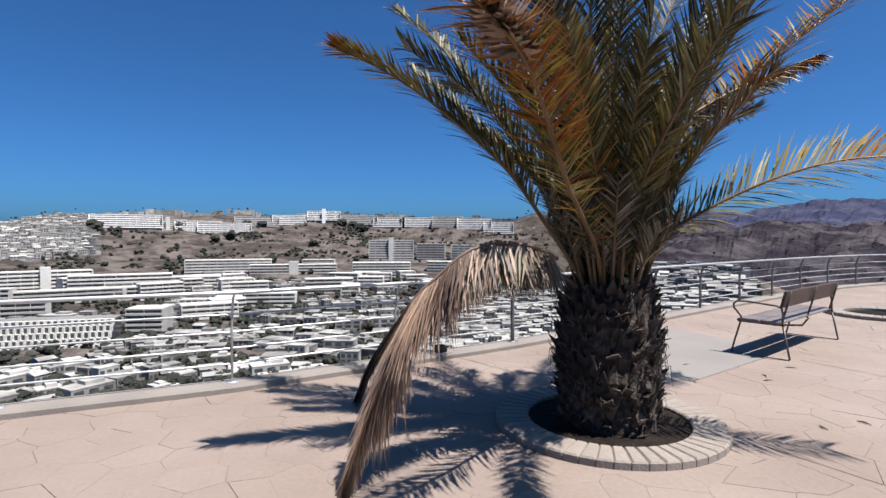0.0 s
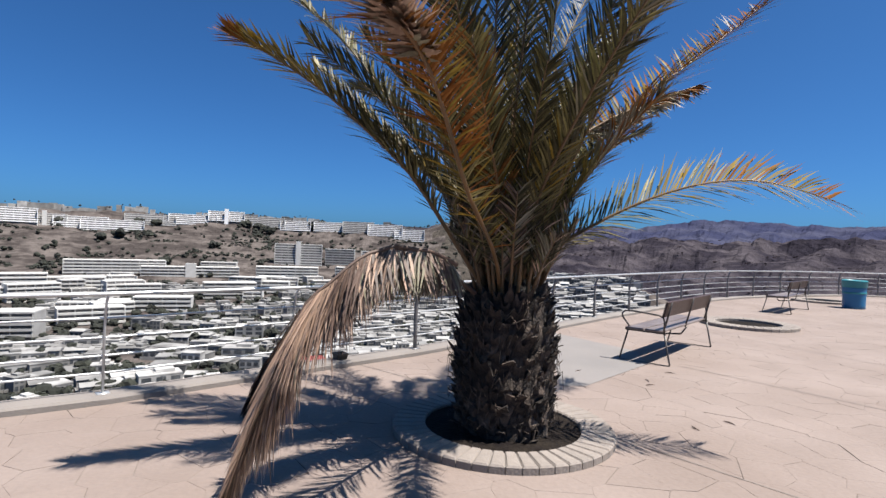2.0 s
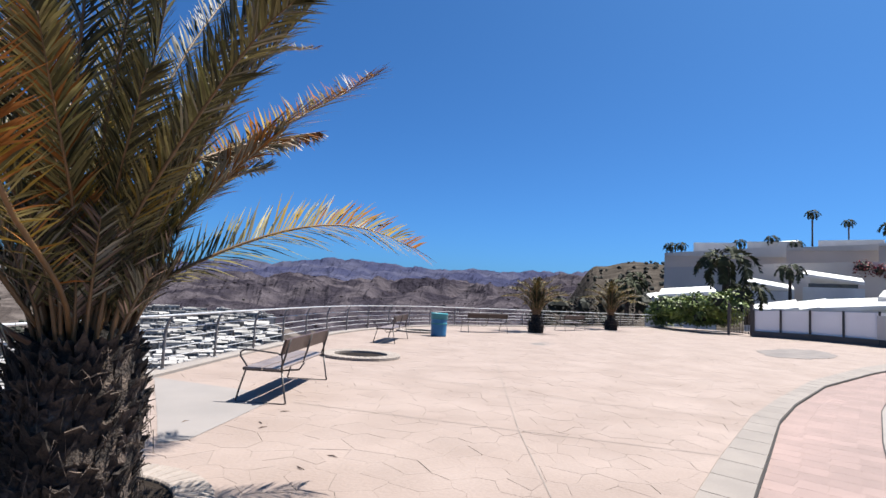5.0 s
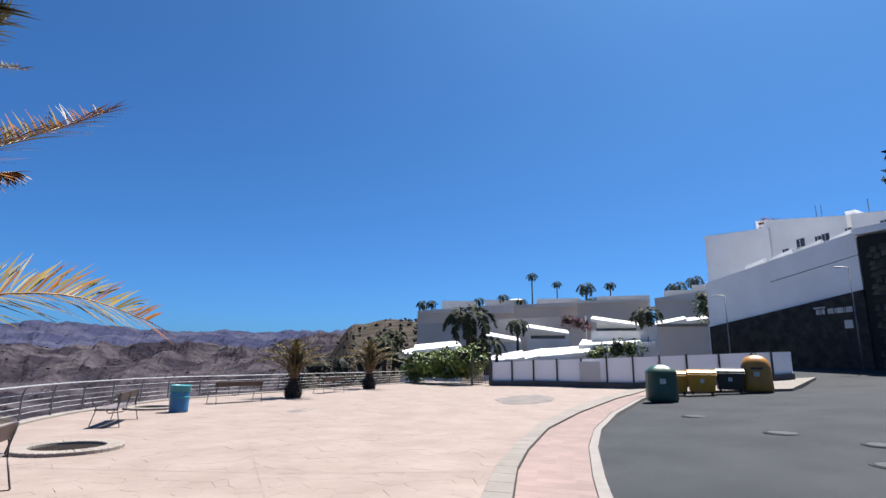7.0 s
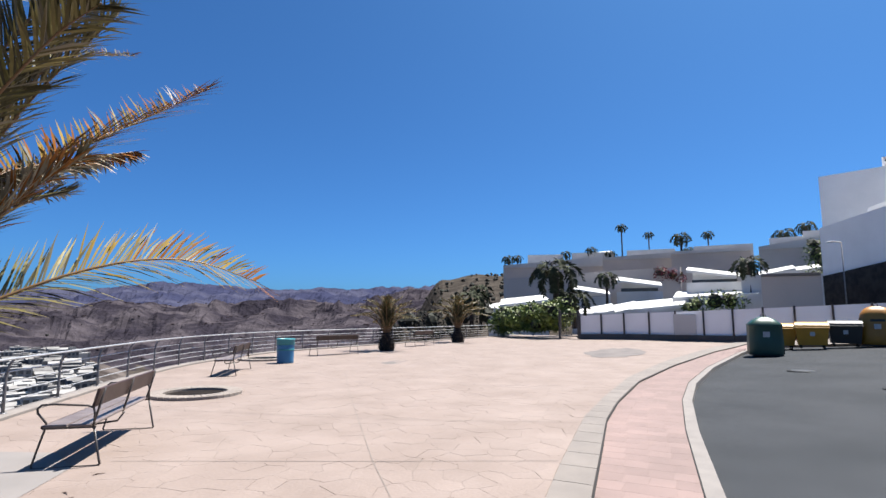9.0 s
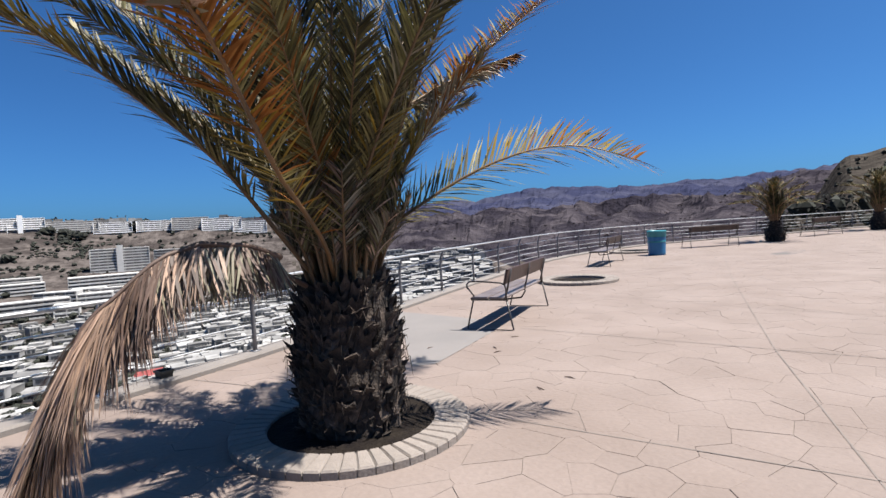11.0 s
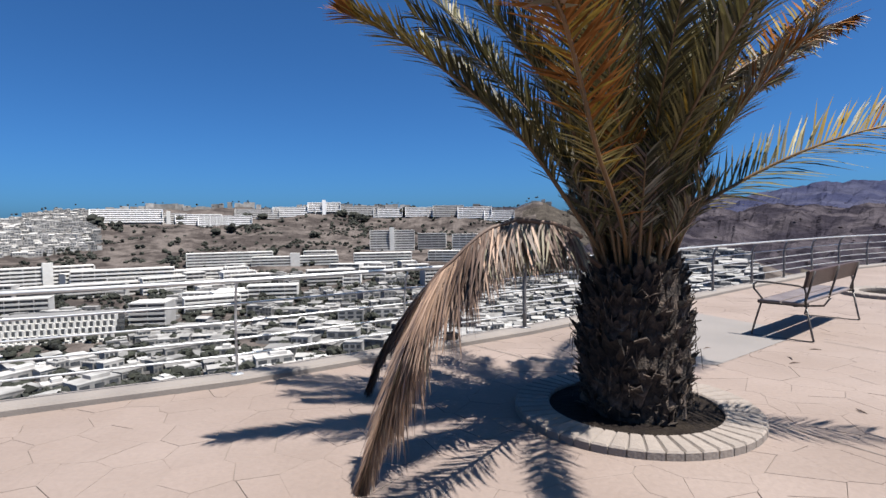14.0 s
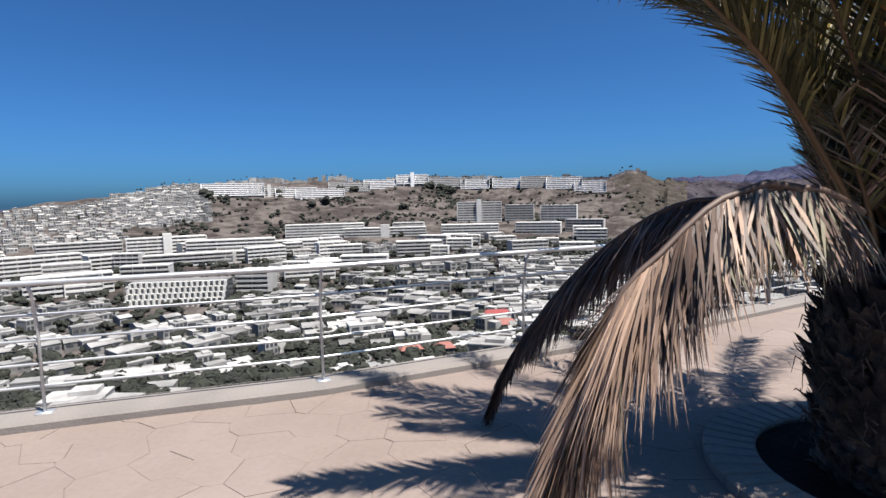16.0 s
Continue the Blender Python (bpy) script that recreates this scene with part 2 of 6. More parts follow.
class Geo:
    """Collects boxes, tubes and strips for one mesh."""

    def __init__(self):
        self.v, self.f, self.i = [], [], []

    def add(self, v, f, i=0):
        o = len(self.v)
        self.v += [tuple(p) for p in v]
        self.f += [[k + o for k in q] for q in f]
        self.i += [i] * len(f)
        return self

    def box(self, x0, y0, z0, x1, y1, z1, i=0, m=None, bevel=0.0):
        if bevel:
            b = bevel
            v = []
            for z, e in ((z0, b), (z0 + b, 0), (z1 - b, 0), (z1, b)):
                v += [(x0 + e, y0 + e, z), (x1 - e, y0 + e, z), (x1 - e, y1 - e, z), (x0 + e, y1 - e, z)]
            f = [[3, 2, 1, 0], [12, 13, 14, 15]]
            for k in range(3):
                for j in range(4):
                    f.append([k * 4 + j, k * 4 + (j + 1) % 4, k * 4 + 4 + (j + 1) % 4, k * 4 + 4 + j])
        else:
            v = [(x0, y0, z0), (x1, y0, z0), (x1, y1, z0), (x0, y1, z0), (x0, y0, z1), (x1, y0, z1), (x1, y1, z1), (x0, y1, z1)]
            f = [[3, 2, 1, 0], [4, 5, 6, 7], [0, 1, 5, 4], [1, 2, 6, 5], [2, 3, 7, 6], [3, 0, 4, 7]]
        if m is not None:
            v = [m @ Vector(p) for p in v]
        return self.add(v, f, i)

    def tube(self, pts, r, n=8, i=0, cap=True):
        pts = [Vector(p) for p in pts]
        rs = r if isinstance(r, (list, tuple)) else [r] * len(pts)
        v, f = [], []
        side = None
        for k, p in enumerate(pts):
            d = (pts[min(k + 1, len(pts) - 1)] - pts[max(k - 1, 0)]).normalized()
            if side is None:
                side = d.orthogonal().normalized()
            side = (side - d * side.dot(d)).normalized()
            up = d.cross(side)
            for j in range(n):
                a = 2 * math.pi * j / n
                v.append(p + (side * math.cos(a) + up * math.sin(a)) * rs[k])
        for k in range(len(pts) - 1):
            for j in range(n):
                f.append([k * n + j, k * n + (j + 1) % n, (k + 1) * n + (j + 1) % n, (k + 1) * n + j])
        if cap:
            f += [list(range(n))[::-1], [(len(pts) - 1) * n + j for j in range(n)]]
        return self.add(v, f, i)

    def lathe(self, prof, n=24, i=0, cap=True, centre=(0, 0), squash=1.0):
        v, f = [], []
        for r, z in prof:
            for j in range(n):
                a = 2 * math.pi * j / n
                v.append((centre[0] + r * math.cos(a), centre[1] + r * math.sin(a) * squash, z))
        for k in range(len(prof) - 1):
            for j in range(n):
                f.append([k * n + j, k * n + (j + 1) % n, (k + 1) * n + (j + 1) % n, (k + 1) * n + j])
        if cap:
            f += [list(range(n))[::-1], [(len(prof) - 1) * n + j for j in range(n)]]
        return self.add(v, f, i)

    def mesh(self, name, *mats, smooth=False):
        return mesh_of(name, self.v, self.f, *mats, idx=self.i, smooth=smooth)


def sstep(v):
    v = min(1.0, max(0.0, v))
    return v * v * (3 - 2 * v)


def lift(x, y):
    """Height of the paved ground: level by the railing, rising gently along the road."""
    w = sstep((14 - y) / 10)
    return 0.15 * sstep((x - 10) / 26) * w + 0.055 * max(0.0, -y) * sstep((x - 8) / 14) + 0.06 * max(0.0, x - 34) * w


def polar(az, r, z=0.0):
    """Bearing and distance from the viewpoint; the far side of the valley is turned slightly west."""
    az -= 0.9 * sstep((r - 150) / 150) * sstep((40 - az) / 25)
    return Vector((r * math.sin(radians(az)), r * math.cos(radians(az)), z))


FENCE = [(-30, -8.9), (-9, 1.95), (-3.31, 4.9), (-1.9, 5.59), (1.07, 7.63), (3.8, 9.85), (5.4, 11.2), (6.9, 12.4), (8.4, 13.6), (10, 14.85), (11.7, 16.0), (13.3, 16.9), (16.5, 18.2), (19.5, 18.9), (24, 18.6), (31, 17.9), (40, 17.2), (47, 16.6)]
FX, FY = zip(*FENCE)
IN_X, IN_Y = (-40, 3.9, 5.1, 6.6, 9.6, 12, 15.7, 21, 29, 37), (-3.9, 1.87, 2.1, 2.33, 2.72, 2.85, 2.92, 2.5, 1.25, -0.4)
KB_X, KB_Y = (-40, 4.4, 5.5, 7.3, 9.5, 11.5, 15, 19.6, 27, 37), (-4.35, 1.55, 1.76, 2.02, 2.35, 2.5, 2.55, 2.1, 0.95, -1.3)
RD_X, RD_Y = (-40, 3.8, 6.0, 9.4, 12.5, 15.5, 20, 27.3, 37), (-5.5, 0.55, 0.85, 1.2, 1.42, 1.45, 1.1, 0.05, -2.2)


def fence_y(x):
    return float(np.interp(x, FX, FY))


def inner_y(x):
    return float(np.interp(x, IN_X, IN_Y))


def kerb_y(x):
    return float(np.interp(x, KB_X, KB_Y))


def red_y(x):
    return float(np.interp(x, RD_X, RD_Y))


def strip(name, xs, lo, hi, z, material, n=1, depth=0.3):
    """A paved band between two edges, following the ground, with a skirt."""
    v, f = [], []
    for x in xs:
        a, b = lo(x), hi(x)
        row = [(x, a, lift(x, a) + z - depth)] + [(x, a + (b - a) * k / n, lift(x, a + (b - a) * k / n) + z) for k in range(n + 1)] + [(x, b, lift(x, b) + z - depth)]
        v += row
    w = n + 3
    for k in range(len(xs) - 1):
        for j in range(w - 1):
            f.append([k * w + j, (k + 1) * w + j, (k + 1) * w + j + 1, k * w + j + 1])
    return mesh_of(name, v, f, material)


def along(x0, x1, step):
    n = max(1, int(round((x1 - x0) / step)))
    return [x0 + (x1 - x0) * k / n for k in range(n + 1)]


# ---- ground ----
tagged(new("floor", strip("floor", along(-30, 47, 0.5), inner_y, fence_y, -0.005, M["grout"], 10, 1.5)), "pale pink stamped concrete terrace floor", "terrace", kind="structure")
tagged(new("pavement", strip("pavement", along(-40, 37, 0.5), red_y, kerb_y, -0.035, M["red"], 3)), "faded red paved footpath beside the road", "pavement", kind="structure")
tagged(new("road", strip("road", along(-60, 90, 1.0), lambda x: -60.0, lambda x: (red_y(x) - 0.18) if x < 37 else (red_y(37) - 0.18 + (x - 37) * 0.1), -0.15, M["asphalt"], 60)), "grey worn asphalt road rising uphill", "road", kind="structure")
rk = tagged(new("kerb", strip("kerb", along(-40, 37, 0.5), lambda x: red_y(x) - 0.18, red_y, -0.03, M["kerb"], 1)), "light grey concrete road kerb", "kerb", kind="structure")

# far land: rows of height by azimuth, going outwards from the railing
REACH = (0, 30, 110, 210, 390, 550, 690, 840, 950, 1300, 2000, 3200, 4700)
LAND = {
    -75: (-3, -25, -52, -63, -68, -70, -70, -70, -70, -70, -70, -70, -70),
    -52: (-3, -25, -52, -60, -58, -55, -48, -36, -24, -40, -70, -72, -72),
    -44: (-3, -25, -52, -60, -55, -48, -36, -18, -4, -14, -70, -72, -72),
    -39: (-3, -25, -52, -60, -54, -46, -31, -10, 7, 4, -60, -72, -72),
    -33: (-3, -25, -52, -60, -54, -47, -30, -8, 15, 20, 0, -50, -70),
    -20: (-3, -25, -52, -60, -54, -47, -30, -7, 20, 24, 20, 0, -40),
    -4: (-3, -25, -52, -60, -54, -47, -30, -7, 19, 22, 18, 0, -40),
    8: (-3, -25, -50, -58, -50, -46, -30, -7, 17, 24, 10, 0, 0),
    11: (-3, -24, -48, -54, -46, -44, -28, -4, 27, 20, 0, 30, 40),
    15: (-3, -22, -44, -48, -40, -40, -34, -20, 4, 4, 0, 52, 60),
    20: (-3, -20, -38, -40, -22, -34, -44, -44, -32, 0, -20, 52, 60),
    28: (-3, -20, -36, -38, -22, -40, -46, -44, -30, 8, -20, 104, 110),
    38: (-3, -20, -36, -42, -46, -48, -46, -38, -24, 16, -10, 150, 140),
    46: (-3, -18, -34, -42, -46, -46, -42, -34, -18, 20, -10, 128, 130),
    55: (-3, -14, -28, -34, -40, -36, -28, -16, -4, 24, 0, 134, 140),
    59: (-3, -10, -16, -16, -4, -6, -4, 0, 10, 40, 80, 140, 150),
    63: (-2, -5, -4, 6, 31, 20, 10, 10, 20, 40, 80, 140, 150),
    67: (-1, -1, 3, 14, 35, 30, 20, 20, 20, 40, 80, 140, 150),
    71: (-1, 0, 8, 16, 34, 30, 24, 20, 20, 40, 80, 140, 150),
    80: (-1, 1, 12, 18, 24, 26, 26, 26, 26, 40, 80, 100, 100),
    100: (-2, 1, 12, 18, 24, 26, 26, 26, 26, 40, 80, 100, 100),
    120: (-2, 1, 12, 18, 24, 26, 26, 26, 26, 30, 40, 40, 40),
    150: (-2, -2, 2, 4, 6, 8, 8, 8, 8, 8, 8, 8, 8),
    180: (-2, -2, 0, 0, 0, 0, 0, 0, 0, 0, 0, 0, 0),
    285: (-3, -25, -52, -63, -68, -70, -70, -70, -70, -70, -70, -70, -70),
}
LAZ = sorted(LAND)


def edge_r(az):
    """Distance at which the land begins outside the paved place."""
    az = (az + 75) % 360 - 75
    if az > 76:
        return 44 + 34 * sstep((az - 76) / 16)
    if az < -52:
        return 8.0
    for r in np.arange(3.0, 70.0, 0.25):
        p = polar(az, r)
        if p.y > fence_y(p.x) or p.x > 46:
            return float(r) + 0.6
    return 46.0


EDGE_AZ = np.arange(-75, 286, 1.5)
EDGE_R = np.array([edge_r(a) for a in EDGE_AZ])


def land(az, r):
    az = (az + 75) % 360 - 75
    e = float(np.interp(az, EDGE_AZ, EDGE_R))
    q = r - e
    hi = 1
    while hi < len(LAZ) - 1 and LAZ[hi] < az:
        hi += 1
    a0, a1 = LAZ[hi - 1], LAZ[hi]
    u = min(1, max(0, (az - a0) / (a1 - a0)))
    u = u * u * (3 - 2 * u)
    za, zb = float(np.interp(q, REACH, LAND[a0])), float(np.interp(q, REACH, LAND[a1]))
    z = za + (zb - za) * u
    p = polar(az, r)
    amp = sstep((q - 20) / 300)
    k = 0.0
    if q > 5:
        rel = min(1.0, max(0.0, (q - 560) / 200)) if az < 14 else min(1.0, max(0.0, (q - 380) / 300))
        k += noise.noise(p * 0.012 + Vector((3, 1, 0))) * 5 * amp * (0.15 + rel)
        k += (noise.ridged_multi_fractal(p * 0.0055, 0.85, 2.2, 6, 1.0, 2.0) - 1.0) * (8 if az < 14 else 17) * rel * (0.2 if az < -37 else (1 if q < 1000 else 1.5))
        k += noise.noise(p * 0.05) * 1.6 * amp
        far = sstep((q - 900) / 1200)
        k += (noise.ridged_multi_fractal(p * 0.0016 + Vector((0, 7, 0)), 0.9, 2.1, 6, 1.0, 2.0) - 1.0) * 22 * far * sstep((az - 14) / 8)
    return z + k + (0.0125 if az < 12 else 0.006) * max(0.0, q - 350)


def build_land():
    azs = list(np.arange(-75, -52, 2.0)) + list(np.arange(-52, 72, 0.35)) + list(np.arange(72, 125, 1.5)) + list(np.arange(125, 286, 6.0))
    qs = [-3, 0] + list(np.geomspace(3, 4600, 170))
    v, f, idx = [], [], []
    for a in azs:
        e = float(np.interp((a + 75) % 360 - 75, EDGE_AZ, EDGE_R))
        for q in qs:
            r = max(1.0, e + q)
            p = polar(a, r)
            z = land(a, r) if q > -1 else -2.5
            v.append((p.x, p.y, z))
    n = len(qs)
    for i in range(len(azs)):
        j = (i + 1) % len(azs)
        for k in range(n - 1):
            f.append([i * n + k, i * n + k + 1, j * n + k + 1, j * n + k])
            wob = 2.6 * noise.noise(Vector((qs[k] * 0.006, azs[i] * 0.25, 2))) + 3.0 * noise.noise(Vector((qs[k] * 0.03, azs[i] * 0.9, 5)))
            if azs[i] > 54 and qs[k] < 480:
                idx.append(3)
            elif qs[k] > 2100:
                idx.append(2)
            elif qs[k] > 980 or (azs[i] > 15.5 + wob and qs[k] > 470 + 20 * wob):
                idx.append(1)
            else:
                idx.append(3 if azs[i] > 10.5 + wob and qs[k] > 430 else 0)
    tagged(new("ground", mesh_of("ground", v, f, M["rock"], M["mid"], M["far"], M["scrub"], idx=idx)), "dry brown rocky hills and valley, haze blue painted on far mountains", "hillside", kind="structure")


build_land()
sea_v = [polar(a, 4800, -66) for a in range(-110, -20, 3)] + [polar(a, 300, -66) for a in range(-110, -20, 3)]
nn = len(sea_v) // 2
tagged(new("water", mesh_of("water", sea_v, [[k, k + nn, k + nn + 1, k + 1] for k in range(nn - 1)], M["sea"])), "calm blue sea at the horizon", "sea", kind="structure")

# ---- railing ----


def fence_points(step):
    pts, out, carry = [Vector((x, y, 0)) for x, y in FENCE], [], 0.78
    for a, b in zip(pts[1:], pts[2:]):
        d = (b - a).length
        s = carry
        while s < d:
            out.append((a + (b - a) * s / d, math.atan2(b.y - a.y, b.x - a.x)))
            s += step
        carry = s - d
    return out


def build_railing():
    rail = thing("railing", "galvanised steel railing with curved posts", "railing")
    line = [Vector((x, y, 0)) for x, y in FENCE]

    def offset(d, z):
        o = []
        for k, p in enumerate(line):
            t = (line[min(k + 1, len(line) - 1)] - line[max(k - 1, 0)]).normalized()
            o.append(p + Vector((t.y, -t.x, 0)) * d + Vector((0, 0, z)))
        return o
    part("handrail", Geo().tube(offset(0.10, 0.94), 0.019, 8).mesh("handrail", M["steel"], smooth=True), rail, "bright thick steel handrail")
    for d, z in ((-0.02, 0.24), (-0.02, 0.39), (-0.015, 0.55), (0.0, 0.72)):
        part("rail", Geo().tube(offset(d, z), 0.0105, 6).mesh("rail", M["steel"], smooth=True), rail)
    g = Geo()
    g.tube([(0, 0, 0.05), (0, 0, 0.30), (0, 0.005, 0.60), (0, -0.01, 0.75), (0, -0.045, 0.86), (0, -0.10, 0.93)], [0.026] * 4 + [0.022, 0.02], 8)
    g.box(-0.06, -0.05, 0.063, 0.06, 0.05, 0.073)
    me = g.mesh("post", M["post"], smooth=True)
    g = Geo()
    g.tube([(0, 0, 0.05), (0, 0.003, 0.60), (0, -0.045, 0.86), (0, -0.10, 0.93)], 0.011, 6)
    g.box(-0.05, -0.04, 0.063, 0.05, 0.04, 0.071)
    slim = g.mesh("post", M["steel"], smooth=True)
    for p, a in fence_points(1.80):
        part("post", slim if p.x < 0.2 else me, rail, m=Matrix.Translation(p) @ Matrix.Rotation(a, 4, "Z"))
    v, f = [], []
    prof = ((0.15, -0.6), (0.15, 0.045), (0.13, 0.065), (-0.13, 0.065), (-0.15, 0.045), (-0.15, -3.0))
    for d, z in prof:
        v += offset(d, z)
    n = len(line)
    for k in range(len(prof) - 1):
        for j in range(n - 1):
            f.append([k * n + j, k * n + j + 1, (k + 1) * n + j + 1, (k + 1) * n + j])
    tagged(new("fence_kerb", mesh_of("fence_kerb", v, f, M["curb"])), "raised grey concrete kerb under the railing", "kerb", kind="structure")


build_railing()

# ---- palms ----


def bezier(ctrl, n):
    """Smooth curve through the control points."""
    c = [Vector(p) for p in ctrl]
    c = [c[0] * 2 - c[1]] + c + [c[-1] * 2 - c[-2]]
    out, segs = [], len(c) - 3
    for k in range(n + 1):
        u = k / n * segs
        i = min(int(u), segs - 1)
        t = u - i
        p0, p1, p2, p3 = c[i:i + 4]
        out.append(0.5 * ((2 * p1) + (p2 - p0) * t + (2 * p0 - 5 * p1 + 4 * p2 - p3) * t * t + (3 * p1 - p0 - 3 * p2 + p3) * t ** 3))
    return out


def leaflets(ctrl, rng, pairs=75, length=0.42, width=0.022, vee=0.35, sag=0.12, pick=None, start=0.16, sweep=0.75, segs=2, hang=0.0, fold=2.0, plume=0.6, twist=0.0):
    """Both rows of leaflets of one frond along its stalk."""
    cur = bezier(ctrl, 60)
    g = Geo()
    for k in range(pairs):
        s = start + (1 - start) * (k + rng.random() * 0.6) / pairs
        u = min(59.0, s * 60)
        i = int(u)
        p = cur[i].lerp(cur[i + 1], u - i)
        t = (cur[min(i + 1, 60)] - cur[max(i - 1, 0)]).normalized()
        side = t.cross(Vector((0, 0, 1)))
        side = side.normalized() if side.length > 0.05 else Vector((1, 0, 0))
        nrm = side.cross(t).normalized()
        side, nrm = side * math.cos(twist) + nrm * math.sin(twist), nrm * math.cos(twist) - side * math.sin(twist)
        ln = length * (0.52 + 0.48 * math.sin(math.pi * min(1, (s - start) / (1 - start) * 0.86 + 0.14)) ** 0.7) * rng.uniform(0.8, 1.12)
        if fold < 1:
            ln *= 0.85 if s < fold else (1.0 if s < 0.75 else 0.6)
        for sg in (-1, 1):
            d = (side * sg + t * sweep * rng.uniform(0.75, 1.3) + nrm * (vee + rng.uniform(-plume, plume))).normalized()
            d = d.lerp(Vector((rng.uniform(-0.4, 0.4), rng.uniform(-0.4, 0.4), -1)), hang * rng.uniform(0.6, 1.1)).normalized()
            if s > fold:
                # dried leaflets lying along the stalk
                d = d.lerp((t + Vector((rng.uniform(-0.32, 0.32), rng.uniform(-0.32, 0.32), 0))).normalized(), min(0.62, 0.15 + (s - fold) * 1.3)).normalized()
            wv = t.cross(d).cross(d)
            wv = (wv.normalized() if wv.length > 1e-3 else t).lerp(nrm, 0.3 * rng.random()).normalized() * width * rng.uniform(0.8, 1.2) * 0.5
            droop = Vector((0, 0, -1)) * sag * ln
            v = []
            for j in range(segs):
                q = p + d * ln * j / segs + droop * (j / segs) ** 2
                w = wv * (1.0 if j else 0.7)
                v += [q - w, q + w]
            v.append(p + d * ln + droop)
            f = [[2 * j, 2 * j + 1, 2 * j + 3, 2 * j + 2] for j in range(segs - 1)] + [[2 * segs - 2, 2 * segs - 1, 2 * segs]]
            g.add(v, f, pick(s, rng) if pick else 0)
    return g


def stalk_mesh(ctrl, r=0.0115, material="stalk"):
    cur = bezier(ctrl, 18)
    return Geo().tube(cur, [r * (1.5 - 1.25 * k / 18) for k in range(19)], 6).mesh("stalk", M[material], smooth=True)


GREEN = ("leaf", "leafdk", "leafye", "leafbr", "leafpale", "dead", "deaddk")


def frond(tree, ctrl, rng, pick, label="", stalk="stalk", **kw):
    me = leaflets(ctrl, rng, pick=pick, **kw).mesh("frond", *[M[k] for k in GREEN])
    ob = part("frond", me, tree, label)
    part("stalk", stalk_mesh(ctrl, material=stalk), ob)
    return ob


def pk(*stops):
    """Leaf colours along the frond: (upto, {colour: share})."""
    def choose(s, rng):
        for upto, mix in stops:
            if s <= upto:
                break
        r = rng.random()
        for c, w in mix:
            r -= w
            if r <= 0:
                return c
        return mix[-1][0]
    return choose


# colour 4 among the greens stands in for whitish sun glints
ALLG = pk((0.55, ((0, 0.36), (1, 0.36), (4, 0.22), (2, 0.06))), (1.0, ((0, 0.42), (1, 0.40), (4, 0.18))))
TIPBR = pk((0.68, ((0, 0.55), (1, 0.45))), (0.93, ((0, 0.5), (2, 0.4), (4, 0.1))), (1.0, ((3, 0.85), (2, 0.15))))
PX, PY = 1.43, 4.64


